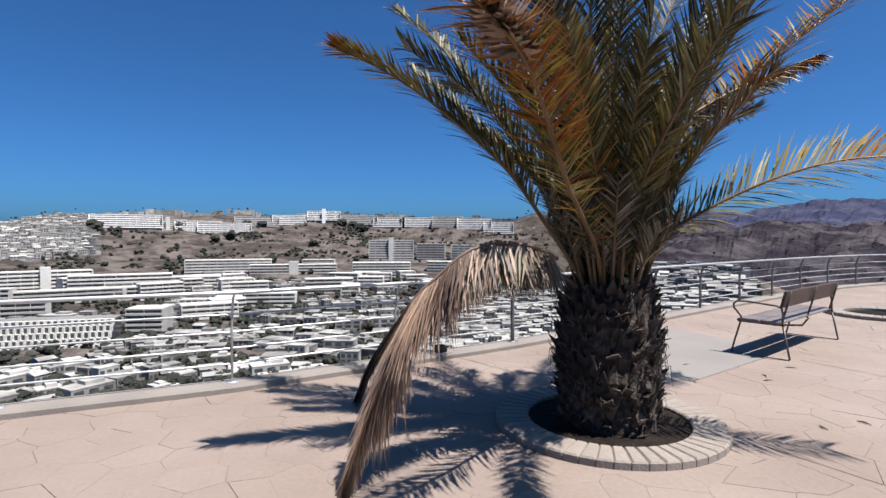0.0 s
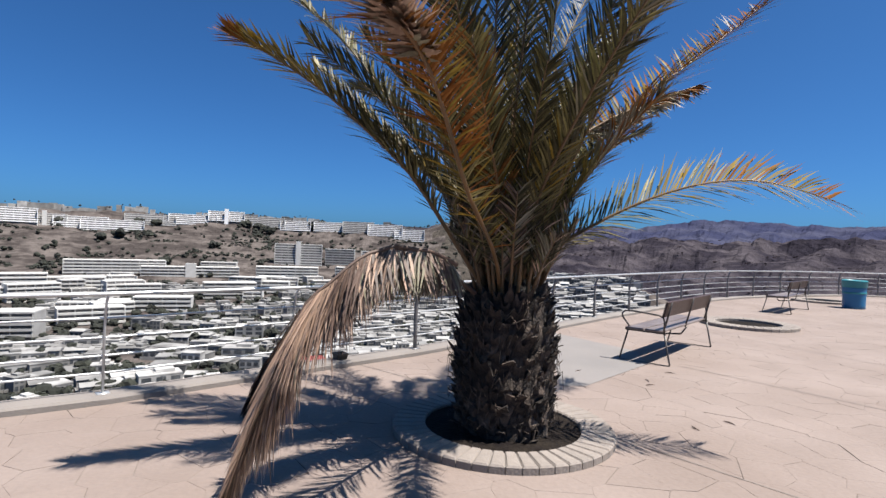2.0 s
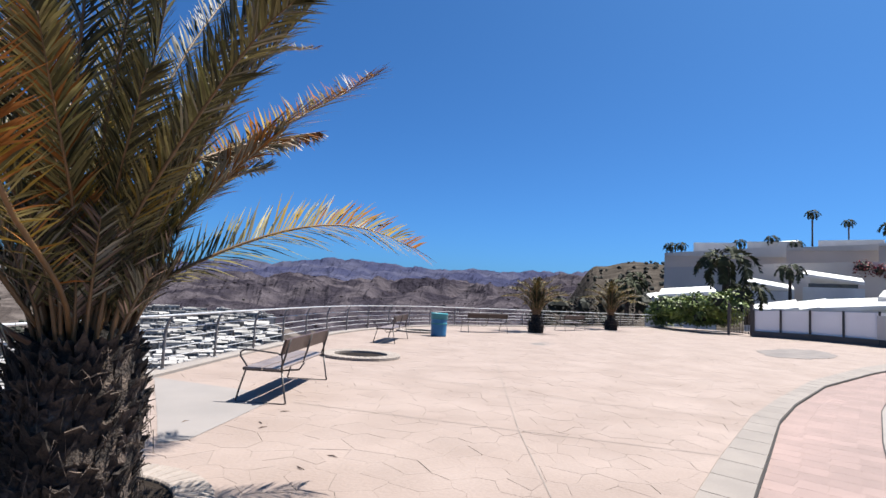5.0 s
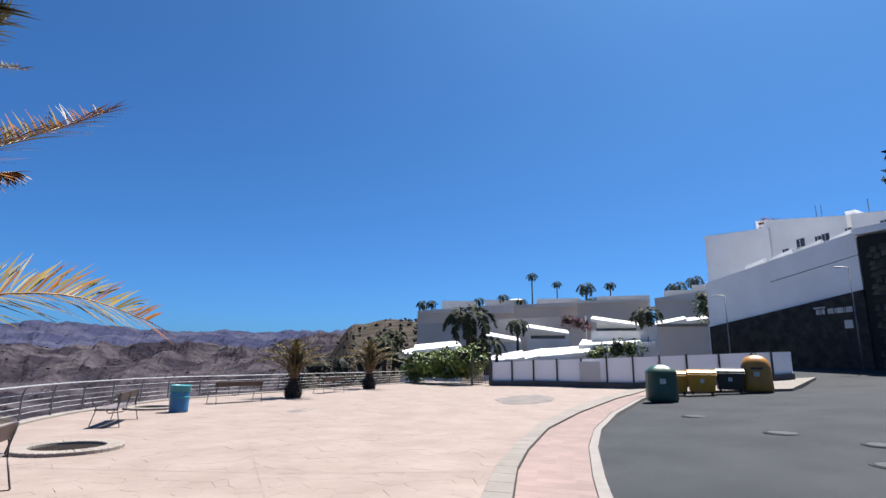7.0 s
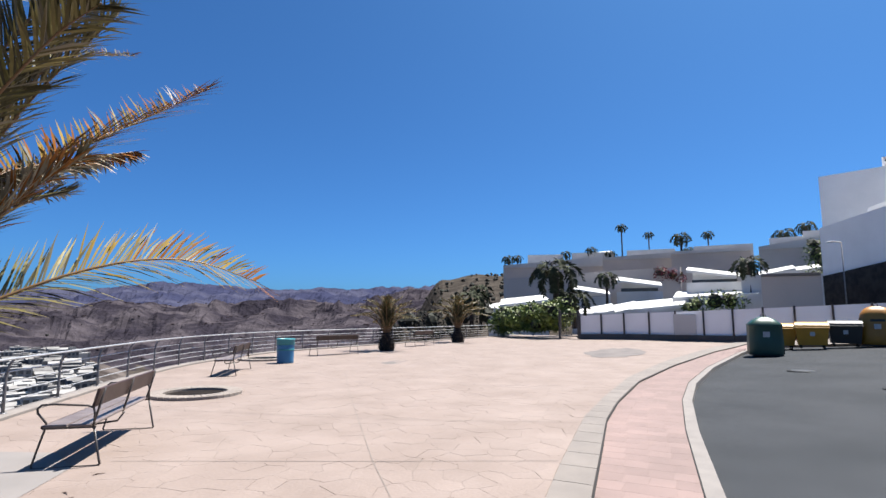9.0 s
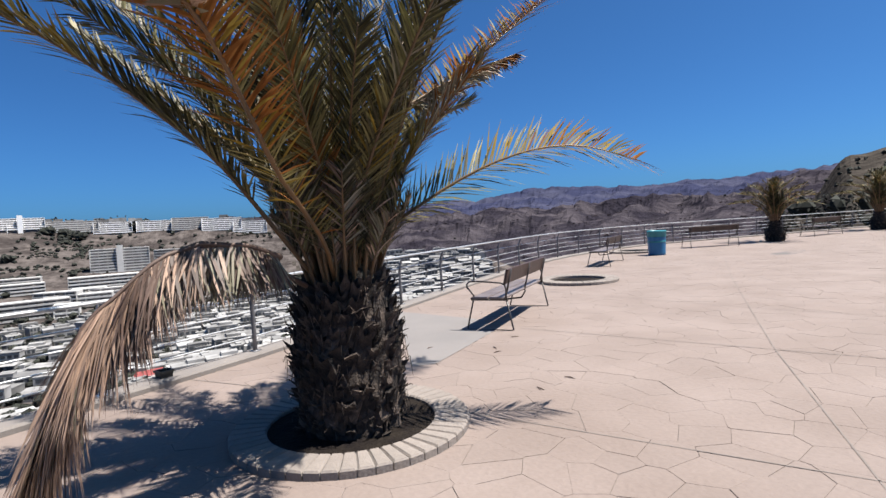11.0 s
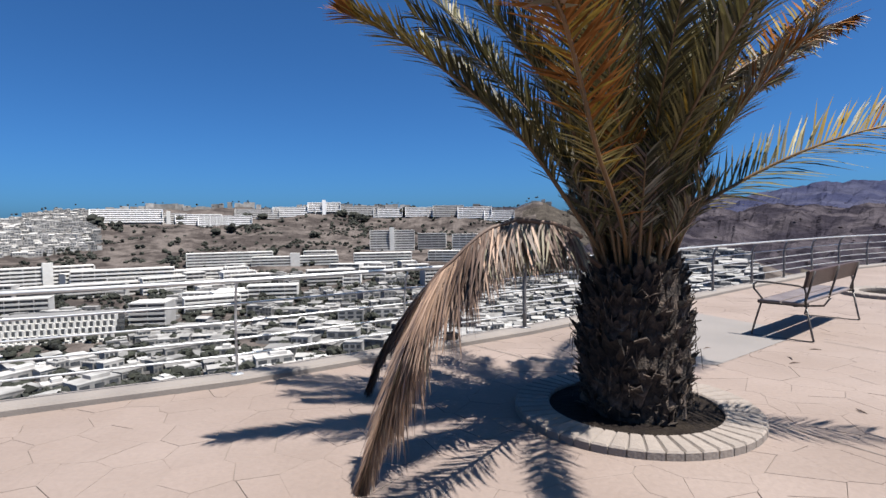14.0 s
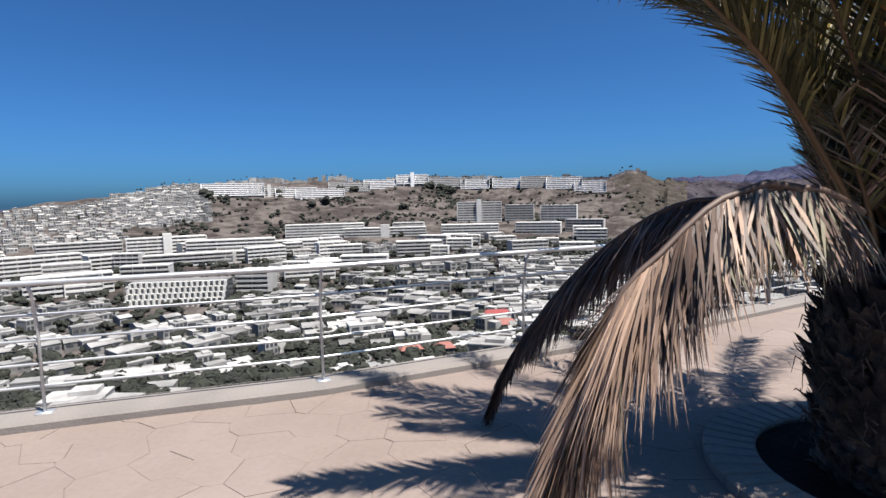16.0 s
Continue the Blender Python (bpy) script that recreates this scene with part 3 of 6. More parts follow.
def palm_trunk(tree, h, r0, r1, rng, n_rows, n_round, cx=0, cy=0, size=1.0):
    prof = [(r0 * 0.90, -0.05), (r0 * 0.92, 0.08), (r0 * 0.98, h * 0.3), (r0, h * 0.55), (r1 * 1.04, h * 0.82), (r1 * 0.86, h), (r1 * 0.5, h + 0.12 * size)]
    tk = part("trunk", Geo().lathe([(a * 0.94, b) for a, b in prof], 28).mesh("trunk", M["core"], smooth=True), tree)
    kinds = []
    for k in range(9):
        w, hh, d = 0.050 * rng.uniform(0.7, 1.2) * size, 0.085 * rng.uniform(0.8, 1.5) * size, 0.026 * rng.uniform(0.6, 1.7) * size
        t1, t2, t3 = rng.uniform(0.55, 1.1), rng.uniform(0.3, 0.8), rng.uniform(0.6, 1.2)
        # flat stub with a torn top edge: back row, front row, three uneven tips
        v = [(-w, -0.03, -hh), (w, -0.03, -hh), (w * 0.55, d * 0.4, -hh * 0.7), (-w * 0.5, d * 0.5, -hh * 0.75),
             (w * 0.95, d * 0.5, hh * 0.15), (-w * 0.9, d * 0.6, hh * 0.1), (w * 0.75, d * 1.5, hh * t1), (w * 0.1, d * 1.2, hh * t2), (-w * 0.6, d * 1.7, hh * t3), (-w * 0.8, -0.03, hh * 0.5), (w * 0.8, -0.03, hh * 0.5)]
        f = [[0, 1, 2, 3], [3, 2, 4, 5], [5, 4, 7], [4, 6, 7], [5, 7, 8], [1, 10, 4, 2], [0, 3, 5, 9], [10, 6, 4], [9, 5, 8], [6, 10, 7], [8, 7, 9], [7, 10, 9]]
        kinds.append(mesh_of("leaf_base", v, f, M["bark"]))
    zz = [p[1] for p in prof]
    rr = [p[0] for p in prof]
    for row in range(n_rows):
        z = 0.0 + (h - 0.02) * row / (n_rows - 1)
        r = float(np.interp(z, zz, rr)) * 0.95
        for k in range(n_round):
            a = 2 * math.pi * (k + 0.5 * (row % 2) + rng.uniform(-0.12, 0.12)) / n_round
            m = Matrix.Translation((r * math.cos(a), r * math.sin(a), z + rng.uniform(-0.02, 0.02))) @ Matrix.Rotation(a - math.pi / 2, 4, "Z") @ Matrix.Rotation(rng.uniform(-0.22, 0.28), 4, "X") @ Matrix.Rotation(rng.uniform(-0.4, 0.4), 4, "Y") @ Matrix.Diagonal((rng.uniform(0.7, 1.2), 1, rng.uniform(0.7, 1.3), 1))
            part("leaf_base", rng.choice(kinds), tk, m=m)
    fib = Geo()
    for _ in range(int(300 * size)):
        a = rng.uniform(0, 2 * math.pi)
        z = rng.uniform(0.05, h)
        r = float(np.interp(z, zz, rr)) + 0.01
        t = rng.uniform(-0.25, 0.25)
        ln = rng.uniform(0.06, 0.2)
        o = rng.uniform(0.02, 0.075)
        fib.tube([(r * math.cos(a), r * math.sin(a), z), ((r + o) * math.cos(a + t * 0.5), (r + o) * math.sin(a + t * 0.5), z + ln * 0.4), ((r + o * 1.2) * math.cos(a + t), (r + o * 1.2) * math.sin(a + t), z + ln * rng.uniform(-0.6, 0.9))], [0.006, 0.004, 0.0015], 3, cap=False)
    part("fibre", fib.mesh("fibre", M["bark"]), tree, "loose brown trunk fibres", kind="stuff")
    return tk


def big_palm():
    rng = random.Random(11)
    tree = thing("palm_tree", "short thick date palm with green and browned fronds", "palm tree", (PX, PY, 0))
    palm_trunk(tree, 1.07, 0.380, 0.345, rng, 15, 18, size=1.2)

    def L(*pts):
        return [(x - PX, y - PY, z) for x, y, z in pts]

    def root(x, y, z=1.05, r=0.16):
        d = Vector((x - PX, y - PY, 0))
        d = d.normalized() * r if d.length > 0 else d
        return (PX + d.x, PY + d.y, z)
    A = [(0.79, 4.35, 1.70), (0.57, 4.24, 1.96), (0.33, 4.14, 2.16), (0.01, 3.99, 2.39), (-0.30, 3.85, 2.55), (-0.53, 3.74, 2.62)]
    frond(tree, L(root(0.6, 4.4), *A), rng, TIPBR, pairs=190, length=0.30, sweep=1.35, width=0.0145, plume=0.45)
    B = [(0.72, 4.58, 2.05), (0.46, 4.56, 2.26), (0.16, 4.53, 2.52), (-0.12, 4.51, 2.74)]
    frond(tree, L(root(0.6, 4.5), (1.05, 4.58, 1.72), *B), rng, ALLG, pairs=140, length=0.22, width=0.014, sweep=1.35, twist=0.5, plume=0.4)
    C = [(0.83, 4.75, 2.03), (0.59, 4.79, 2.41), (0.32, 4.84, 2.77), (0.04, 4.89, 3.09), (-0.28, 4.95, 3.36)]
    frond(tree, L(root(0.6, 4.8), (1.08, 4.7, 1.7), *C), rng, pk((0.7, ((0, 0.4), (1, 0.6))), (1, ((0, 0.6), (1, 0.25), (4, 0.15)))), pairs=180, length=0.30, width=0.0145, sweep=1.35, twist=0.5, plume=0.45)
    D = [(0.83, 3.45, 1.76), (0.66, 3.11, 2.01), (0.50, 2.78, 2.21), (0.36, 2.52, 2.27), (0.24, 2.28, 2.28), (0.17, 2.14, 2.30)]
    frond(tree, L(root(1.0, 4.0), (1.2, 4.2, 1.4), *D), rng, pk((0.36, ((0, 0.5), (2, 0.4), (3, 0.1))), (0.64, ((3, 0.7), (2, 0.2), (0, 0.1))), (0.84, ((3, 0.55), (5, 0.45))), (1, ((2, 0.5), (3, 0.5)))), "frond with rust-brown dried leaflets", pairs=180, length=0.33, width=0.0155, sweep=1.05, plume=0.65)
    # tan folded sheath of dried leaflets on that frond
    frond(tree, L(*[(0.50, 2.79, 2.23), (0.40, 2.59, 2.27), (0.33, 2.45, 2.28), (0.27, 2.33, 2.29)]), rng, pk((1, ((5, 0.8), (4, 0.2)))), "tan folded dried leaflets", pairs=120, length=0.22, width=0.030, fold=0.02, hang=0.25, start=0.05)
    for pts, p in (
        ([(1.0, 5.09, 2.72), (0.53, 5.65, 3.88), (0.20, 6.1, 4.6)], ALLG),
        ([(1.15, 4.65, 2.75), (0.89, 4.5, 3.76), (0.6, 4.3, 4.5)], ALLG),
        ([(1.16, 4.24, 2.50), (1.11, 4.05, 3.45), (1.05, 3.75, 4.15)], ALLG),
        ([(1.35, 4.35, 2.4), (1.38, 4.1, 3.4), (1.45, 3.75, 4.2)], pk((0.8, ((0, 0.85), (2, 0.15))), (1, ((2, 0.4), (0, 0.6))))),
        ([(1.55, 4.96, 2.9), (2.0, 5.23, 4.1), (2.3, 5.45, 4.7)], ALLG),
        ([(1.80, 4.88, 2.8), (2.35, 5.2, 4.0), (2.8, 5.45, 4.6)], ALLG),
        ([(1.45, 4.75, 2.9), (1.55, 4.85, 4.1), (1.75, 5.0, 4.8)], ALLG),
        ([(0.85, 4.85, 2.6), (0.3, 4.95, 3.6), (-0.25, 5.0, 4.3)], ALLG),
        ([(0.95, 4.25, 2.5), (0.6, 3.9, 3.4), (0.2, 3.5, 4.0)], ALLG),
        ([(1.75, 4.35, 2.5), (2.05, 4.05, 3.4), (2.4, 3.8, 4.05)], ALLG),
        ([(1.97, 5.01, 2.30), (2.19, 5.16, 2.86), (2.50, 5.38, 3.38), (3.11, 5.79, 3.96), (4.11, 6.48, 4.60)], pk((0.8, ((0, 0.5), (1, 0.5))), (1, ((0, 0.5), (2, 0.3), (3, 0.2))))),
        ([(2.0, 5.4, 2.4), (2.6, 6.1, 3.2), (3.1, 6.7, 3.6)], ALLG),
        ([(1.4, 5.5, 2.5), (1.4, 6.3, 3.5), (1.4, 7.0, 4.0)], ALLG),
        ([(1.0, 5.5, 2.3), (0.5, 6.3, 3.0), (0.1, 7.0, 3.3)], ALLG),
        ([(1.75, 4.2, 2.1), (1.95, 3.85, 2.75), (2.2, 3.55, 3.3)], pk((0.5, ((0, 0.85), (2, 0.15))), (1, ((0, 0.75), (1, 0.25))))),
        ([(1.45, 4.2, 2.0), (1.45, 3.95, 2.7), (1.45, 3.75, 3.3)], pk((0.35, ((2, 0.35), (0, 0.65))), (1, ((0, 0.8), (1, 0.2))))),
        ([(1.20, 4.20, 1.9), (1.0, 3.85, 2.35), (0.85, 3.6, 2.7)], pk((0.5, ((2, 0.35), (3, 0.15), (0, 0.5))), (1, ((0, 0.75), (3, 0.25))))),
        ([(1.52, 4.1, 1.95), (1.62, 3.62, 2.45), (1.68, 3.15, 2.78), (1.72, 2.85, 2.9)], pk((0.5, ((2, 0.2), (0, 0.8))), (1, ((0, 0.7), (1, 0.2), (4, 0.1))))),
        ([(1.9, 4.5, 1.9), (2.2, 4.35, 2.35), (2.45, 4.2, 2.65)], pk((0.6, ((2, 0.3), (0, 0.7))), (1, ((4, 0.6), (3, 0.4))))),
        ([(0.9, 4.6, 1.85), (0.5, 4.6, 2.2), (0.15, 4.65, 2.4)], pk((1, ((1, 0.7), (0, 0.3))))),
        ([(2.0, 4.9, 1.9), (2.5, 5.1, 2.4), (2.9, 5.25, 2.6)], ALLG),
    ):
        a = pts[0]
        frond(tree, L(root(a[0], a[1]), (PX + (a[0] - PX) * 0.55, PY + (a[1] - PY) * 0.55, 1.55), *pts), rng, p, pairs=175, length=0.33, start=0.18, sweep=1.5, width=0.0145, plume=0.62, twist=rng.uniform(-1.0, 1.0))
    G_ = [(1.76, 4.73, 1.66), (2.05, 4.80, 2.12), (2.38, 4.89, 2.51), (2.82, 5.00, 2.91), (3.49, 5.18, 3.43), (4.26, 5.38, 4.04)]
    frond(tree, L(root(1.9, 4.7), *G_), rng, pk((0.45, ((0, 0.6), (1, 0.15), (2, 0.25))), (0.88, ((3, 0.50), (2, 0.30), (0, 0.2))), (1, ((3, 0.5), (6, 0.5)))), "frond with rust-brown middle", pairs=230, length=0.54, width=0.017, sweep=1.05, twist=0.0, plume=0.5)
    frond(tree, L(*[(2.04, 4.71, 2.42), (2.51, 4.76, 2.68), (3.19, 4.84, 2.97)]), rng, pk((0.8, ((4, 0.6), (5, 0.25), (2, 0.15))), (1, ((3, 0.6), (6, 0.3), (4, 0.1)))), "pale dried folded leaflets", pairs=150, length=0.21, width=0.024, hang=0.45, start=0.03, sweep=1.4)
    H_ = [(1.73, 4.53, 1.42), (2.00, 4.42, 1.64), (2.41, 4.27, 1.87), (2.80, 4.12, 2.00), (3.17, 3.98, 2.01), (3.59, 3.83, 1.88)]
    frond(tree, L(root(2.0, 4.4), *H_), rng, pk((0.50, ((0, 0.75), (1, 0.25))), (0.64, ((0, 0.6), (2, 0.4))), (0.93, ((2, 0.68), (3, 0.2), (0, 0.12))), (1, ((3, 1.0),))), "arching frond yellowing to its tip", pairs=105, length=0.47, vee=0.25, start=0.2, sweep=0.75, width=0.0135, plume=0.2, twist=-0.6)
    I_ = [(0.60, 3.96, 1.43), (0.38, 3.86, 1.42), (0.24, 3.79, 1.36), (0.08, 3.71, 1.22), (-0.05, 3.65, 1.10), (-0.16, 3.60, 0.83), (-0.27, 3.55, 0.53), (-0.36, 3.50, 0.27), (-0.42, 3.47, 0.08)]
    frond(tree, L((1.1, 4.35, 1.12), *I_), rng, pk((0.44, ((5, 0.3), (6, 0.7))), (0.92, ((5, 0.84), (6, 0.12), (4, 0.04))), (1, ((5, 0.3), (6, 0.7)))), "dead drooping straw-brown frond", stalk="deaddk", pairs=1300, length=0.46, width=0.0115, hang=0.7, vee=0.0, start=0.17, sweep=1.1, sag=0.2, fold=0.42)
    # bleached and brown leaflets hanging from the arch of that frond
    frond(tree, L((0.92, 4.16, 1.33), (0.74, 4.04, 1.41), *I_[:4]), rng, pk((0.35, ((4, 0.3), (6, 0.7))), (1, ((4, 0.52), (5, 0.12), (6, 0.36)))), "hanging bleached dead leaflets", stalk="deaddk", pairs=230, length=0.34, width=0.0165, hang=0.92, vee=0.1, start=0.02, sweep=0.5, sag=0.1)
    J_ = [(0.9, 4.85, 1.32), (0.55, 4.98, 1.38), (0.22, 5.06, 1.22), (-0.14, 5.1, 0.9), (-0.44, 5.1, 0.48), (-0.61, 5.08, 0.1)]
    frond(tree, L((1.1, 4.75, 1.05), *J_), rng, pk((1, ((6, 0.9), (5, 0.1)))), "dead drooping dark-brown frond", stalk="deaddk", pairs=1000, length=0.40, width=0.012, hang=0.75, vee=0.0, start=0.2, sweep=1.2, fold=0.5)
    # filler fronds mostly in the dark leaf colour, painting shade inside the crown
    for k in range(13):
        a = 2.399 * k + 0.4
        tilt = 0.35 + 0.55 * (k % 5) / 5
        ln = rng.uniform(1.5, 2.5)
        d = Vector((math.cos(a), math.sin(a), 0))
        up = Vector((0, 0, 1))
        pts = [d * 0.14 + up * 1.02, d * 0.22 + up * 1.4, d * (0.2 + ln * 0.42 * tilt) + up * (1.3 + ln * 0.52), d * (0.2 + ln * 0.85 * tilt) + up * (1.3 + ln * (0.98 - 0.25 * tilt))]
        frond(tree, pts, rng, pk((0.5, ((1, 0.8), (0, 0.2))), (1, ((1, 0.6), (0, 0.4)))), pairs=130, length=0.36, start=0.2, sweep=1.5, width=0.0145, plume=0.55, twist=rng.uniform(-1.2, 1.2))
    # short dry stalks and fibres round the crown
    for k in range(26):
        a = 2 * math.pi * k / 26 + rng.uniform(-0.12, 0.12)
        d = Vector((math.cos(a), math.sin(a), 0))
        ln, o = rng.uniform(0.45, 0.95), rng.uniform(0.22, 0.5)
        pts = [d * 0.22 + Vector((0, 0, 1.0)), d * (0.25 + ln * o * 0.35) + Vector((0, 0, 1.1 + ln * 0.42)), d * (0.26 + ln * o) + Vector((0, 0, 1.12 + ln * 0.95))]
        frond(tree, pts, rng, pk((1, ((0, 0.2), (1, 0.35), (4, 0.15), (5, 0.1), (6, 0.2)))), pairs=46, length=0.26, start=0.4, width=0.013, sweep=1.2)


big_palm()


def planter_ring(cx, cy, r0, r1, h, n, label, soil_z):
    ring = thing("planter_ring", label, "planter", (cx, cy, 0))
    a = math.pi / n * 0.93
    v = []
    for z, e in ((0.0, 0), (h - 0.012, 0), (h, 0.012)):
        for r, s in ((r0 + e, -1), (r1 - e, -1), (r1 - e, 1), (r0 + e, 1)):
            b = s * (a - e / r1)
            v.append((r * math.cos(b), r * math.sin(b), z))
    f = [[8, 9, 10, 11]]
    for k in range(2):
        for j in range(4):
            f.append([k * 4 + j, k * 4 + (j + 1) % 4, k * 4 + 4 + (j + 1) % 4, k * 4 + 4 + j])
    me = mesh_of("paver", v, f, M["brick"])
    for k in range(n):
        part("paver", me, ring, m=Matrix.Rotation(2 * math.pi * k / n, 4, "Z"))
    part("mortar_bed", Geo().lathe([(r0 + 0.01, 0.0), (r0 + 0.01, h - 0.014), (r1 - 0.015, h - 0.014), (r1 - 0.015, 0.0)], 48, cap=False).mesh("mortar_bed", M["curb"]), ring)
    part("soil", Geo().lathe([(r0 + 0.02, soil_z), (r0 * 0.6, soil_z + 0.012), (0.02, soil_z + 0.015)], 32).mesh("soil", M["soil"]), ring, "dark dry soil with the shade of a deep hole painted in")
    return ring


planter_ring(1.44, 4.68, 0.62, 0.88, 0.06, 50, "round planter ring of pale radial pavers", 0.03)
planter_ring(8.45, 10.55, 0.62, 0.92, 0.07, 40, "round empty planter ring of pale pavers", 0.012)
planter_ring(15.9, 16.2, 0.62, 0.92, 0.07, 40, "round empty planter ring of pale pavers", 0.012)


def small_palm(x, y, h, r, n, ln, label, seed, size=1.0):
    rng = random.Random(seed)
    z0 = lift(x, y)
    tree = thing("palm_tree", label, "palm tree", (x, y, z0), group="small palms on the terrace")
    palm_trunk(tree, h, r, r * 0.56, rng, 7, 10, size=0.9)
    kinds = []
    for k in range(4):
        c = [(0, 0, 0), (ln * 0.3, 0, ln * 0.22), (ln * 0.65, 0, ln * (0.32 - 0.06 * k)), (ln, 0, ln * (0.22 - 0.13 * k))]
        me = leaflets(c, rng, pairs=44, length=0.30 * size, width=0.026 * size, sweep=1.3, pick=pk((0.6, ((0, 0.3), (1, 0.7))), (1, ((0, 0.4), (1, 0.5), (2, 0.06), (3, 0.04))))).mesh("frond", *[M[q] for q in GREEN])
        kinds.append((me, stalk_mesh(c, 0.02)))
    for k in range(n):
        a = 2.399 * k
        el = radians(20 + 66 * (k / n))
        me, st = kinds[k % 4]
        ob = part("frond", me, tree, m=Matrix.Translation((0.10 * math.cos(a), 0.10 * math.sin(a), h - 0.02)) @ Matrix.Rotation(a, 4, "Z") @ Matrix.Rotation(-el, 4, "Y"))
        part("stalk", st, ob)
    return tree


small_palm(22.6, 15.0, 0.80, 0.38, 34, 1.85, "small date palm with arching fronds on the terrace", 3)
small_palm(31.8, 15.6, 0.85, 0.40, 34, 2.2, "small date palm with yellowed fronds on the terrace", 4)

# ---- benches ----


def bench(x, y, rz):
    b = thing("bench", "park bench of brown wooden boards on black tube frame", "bench", (x, y, lift(x, y)), rz, group="benches along the railing")
    L = 1.02
    for sx in (-L, L):
        g = Geo()
        g.tube([(sx, 0.36, 0.0), (sx, 0.20, 0.0), (sx, -0.12, 0.0), (sx, -0.26, 0.0), (sx, -0.285, 0.02), (sx, -0.275, 0.05), (sx, -0.20, 0.42)], 0.0120, 8)
        g.tube([(sx, 0.36, 0.0), (sx, 0.375, 0.02), (sx, 0.33, 0.20), (sx, 0.27, 0.42), (sx, 0.265, 0.47), (sx, 0.32, 0.54), (sx, 0.355, 0.58), (sx, 0.36, 0.63), (sx, 0.32, 0.665), (sx, 0.20, 0.67), (sx, -0.13, 0.645), (sx, -0.185, 0.62), (sx, -0.20, 0.56), (sx, -0.20, 0.42)], 0.0120, 8)
        part("side_frame", g.mesh("side_frame", M["black"], smooth=True), b)
        part("seat_bearer", Geo().box(sx - 0.012, -0.22, 0.405, sx + 0.012, 0.30, 0.425).mesh("seat_bearer", M["black"]), b)
    for sx in (-L * 0.96, 0.0, L * 0.96):
        part("back_support", Geo().tube([(sx, -0.17, 0.41), (sx, -0.22, 0.60), (sx, -0.275, 0.83)], 0.013, 8).mesh("back_support", M["black"], smooth=True), b)
    part("middle_leg", Geo().tube([(0, 0.26, 0.41), (0, 0.27, 0.30), (0, 0.22, 0.26), (0, -0.12, 0.30), (0, -0.19, 0.41)], 0.013, 8).mesh("middle_leg", M["black"], smooth=True), b)
    for y0, y1 in ((-0.185, 0.035), (0.06, 0.28)):
        part("seat_board", Geo().box(-1.06, y0, 0.425, 1.06, y1, 0.455, bevel=0.008).mesh("seat_board", M["seatwood"]), b, "seat board painted pale for the sun on it")
    part("front_edge", Geo().box(-1.06, 0.282, 0.418, 1.06, 0.30, 0.45, bevel=0.004).mesh("front_edge", M["wood"]), b)
    tilt = Matrix.Translation((0, -0.225, 0.73)) @ Matrix.Rotation(radians(13), 4, "X")
    part("back_board", Geo().box(-1.06, -0.005, -0.105, 1.06, 0.025, 0.105, bevel=0.008, m=tilt).mesh("back_board", M["wood"]), b)
    return b


bench(4.87, 7.70, 40.5)
bench(11.95, 13.35, 36)
bench(19.25, 15.45, -18)
bench(27.0, 15.6, -2)


def litter_bin(x, y):
    b = thing("litter_bin", "blue round plastic litter bin with teal rim", "litter bin", (x, y, lift(x, y)))
    part("body", Geo().lathe([(0.27, 0.0), (0.285, 0.02), (0.285, 0.10), (0.30, 0.60), (0.305, 0.64)], 28).mesh("body", M["bluebin"], smooth=True), b)
    part("rim", Geo().lathe([(0.312, 0.63), (0.318, 0.645), (0.318, 0.80), (0.325, 0.81), (0.325, 0.845), (0.29, 0.855), (0.285, 0.80), (0.0, 0.79)], 28, cap=False).mesh("rim", M["teal"], smooth=True), b, "teal rim")
    part("band", Geo().lathe([(0.296, 0.44), (0.304, 0.45), (0.306, 0.49), (0.298, 0.50)], 28, cap=False).mesh("band", M["teal"], smooth=True), b)
    return b


litter_bin(15.1, 14.35)

# ---- town across the valley ----


def at_land(az, r, dz=0.0):
    p = polar(az, r)
    p.z = land(az, r) + dz
    return p


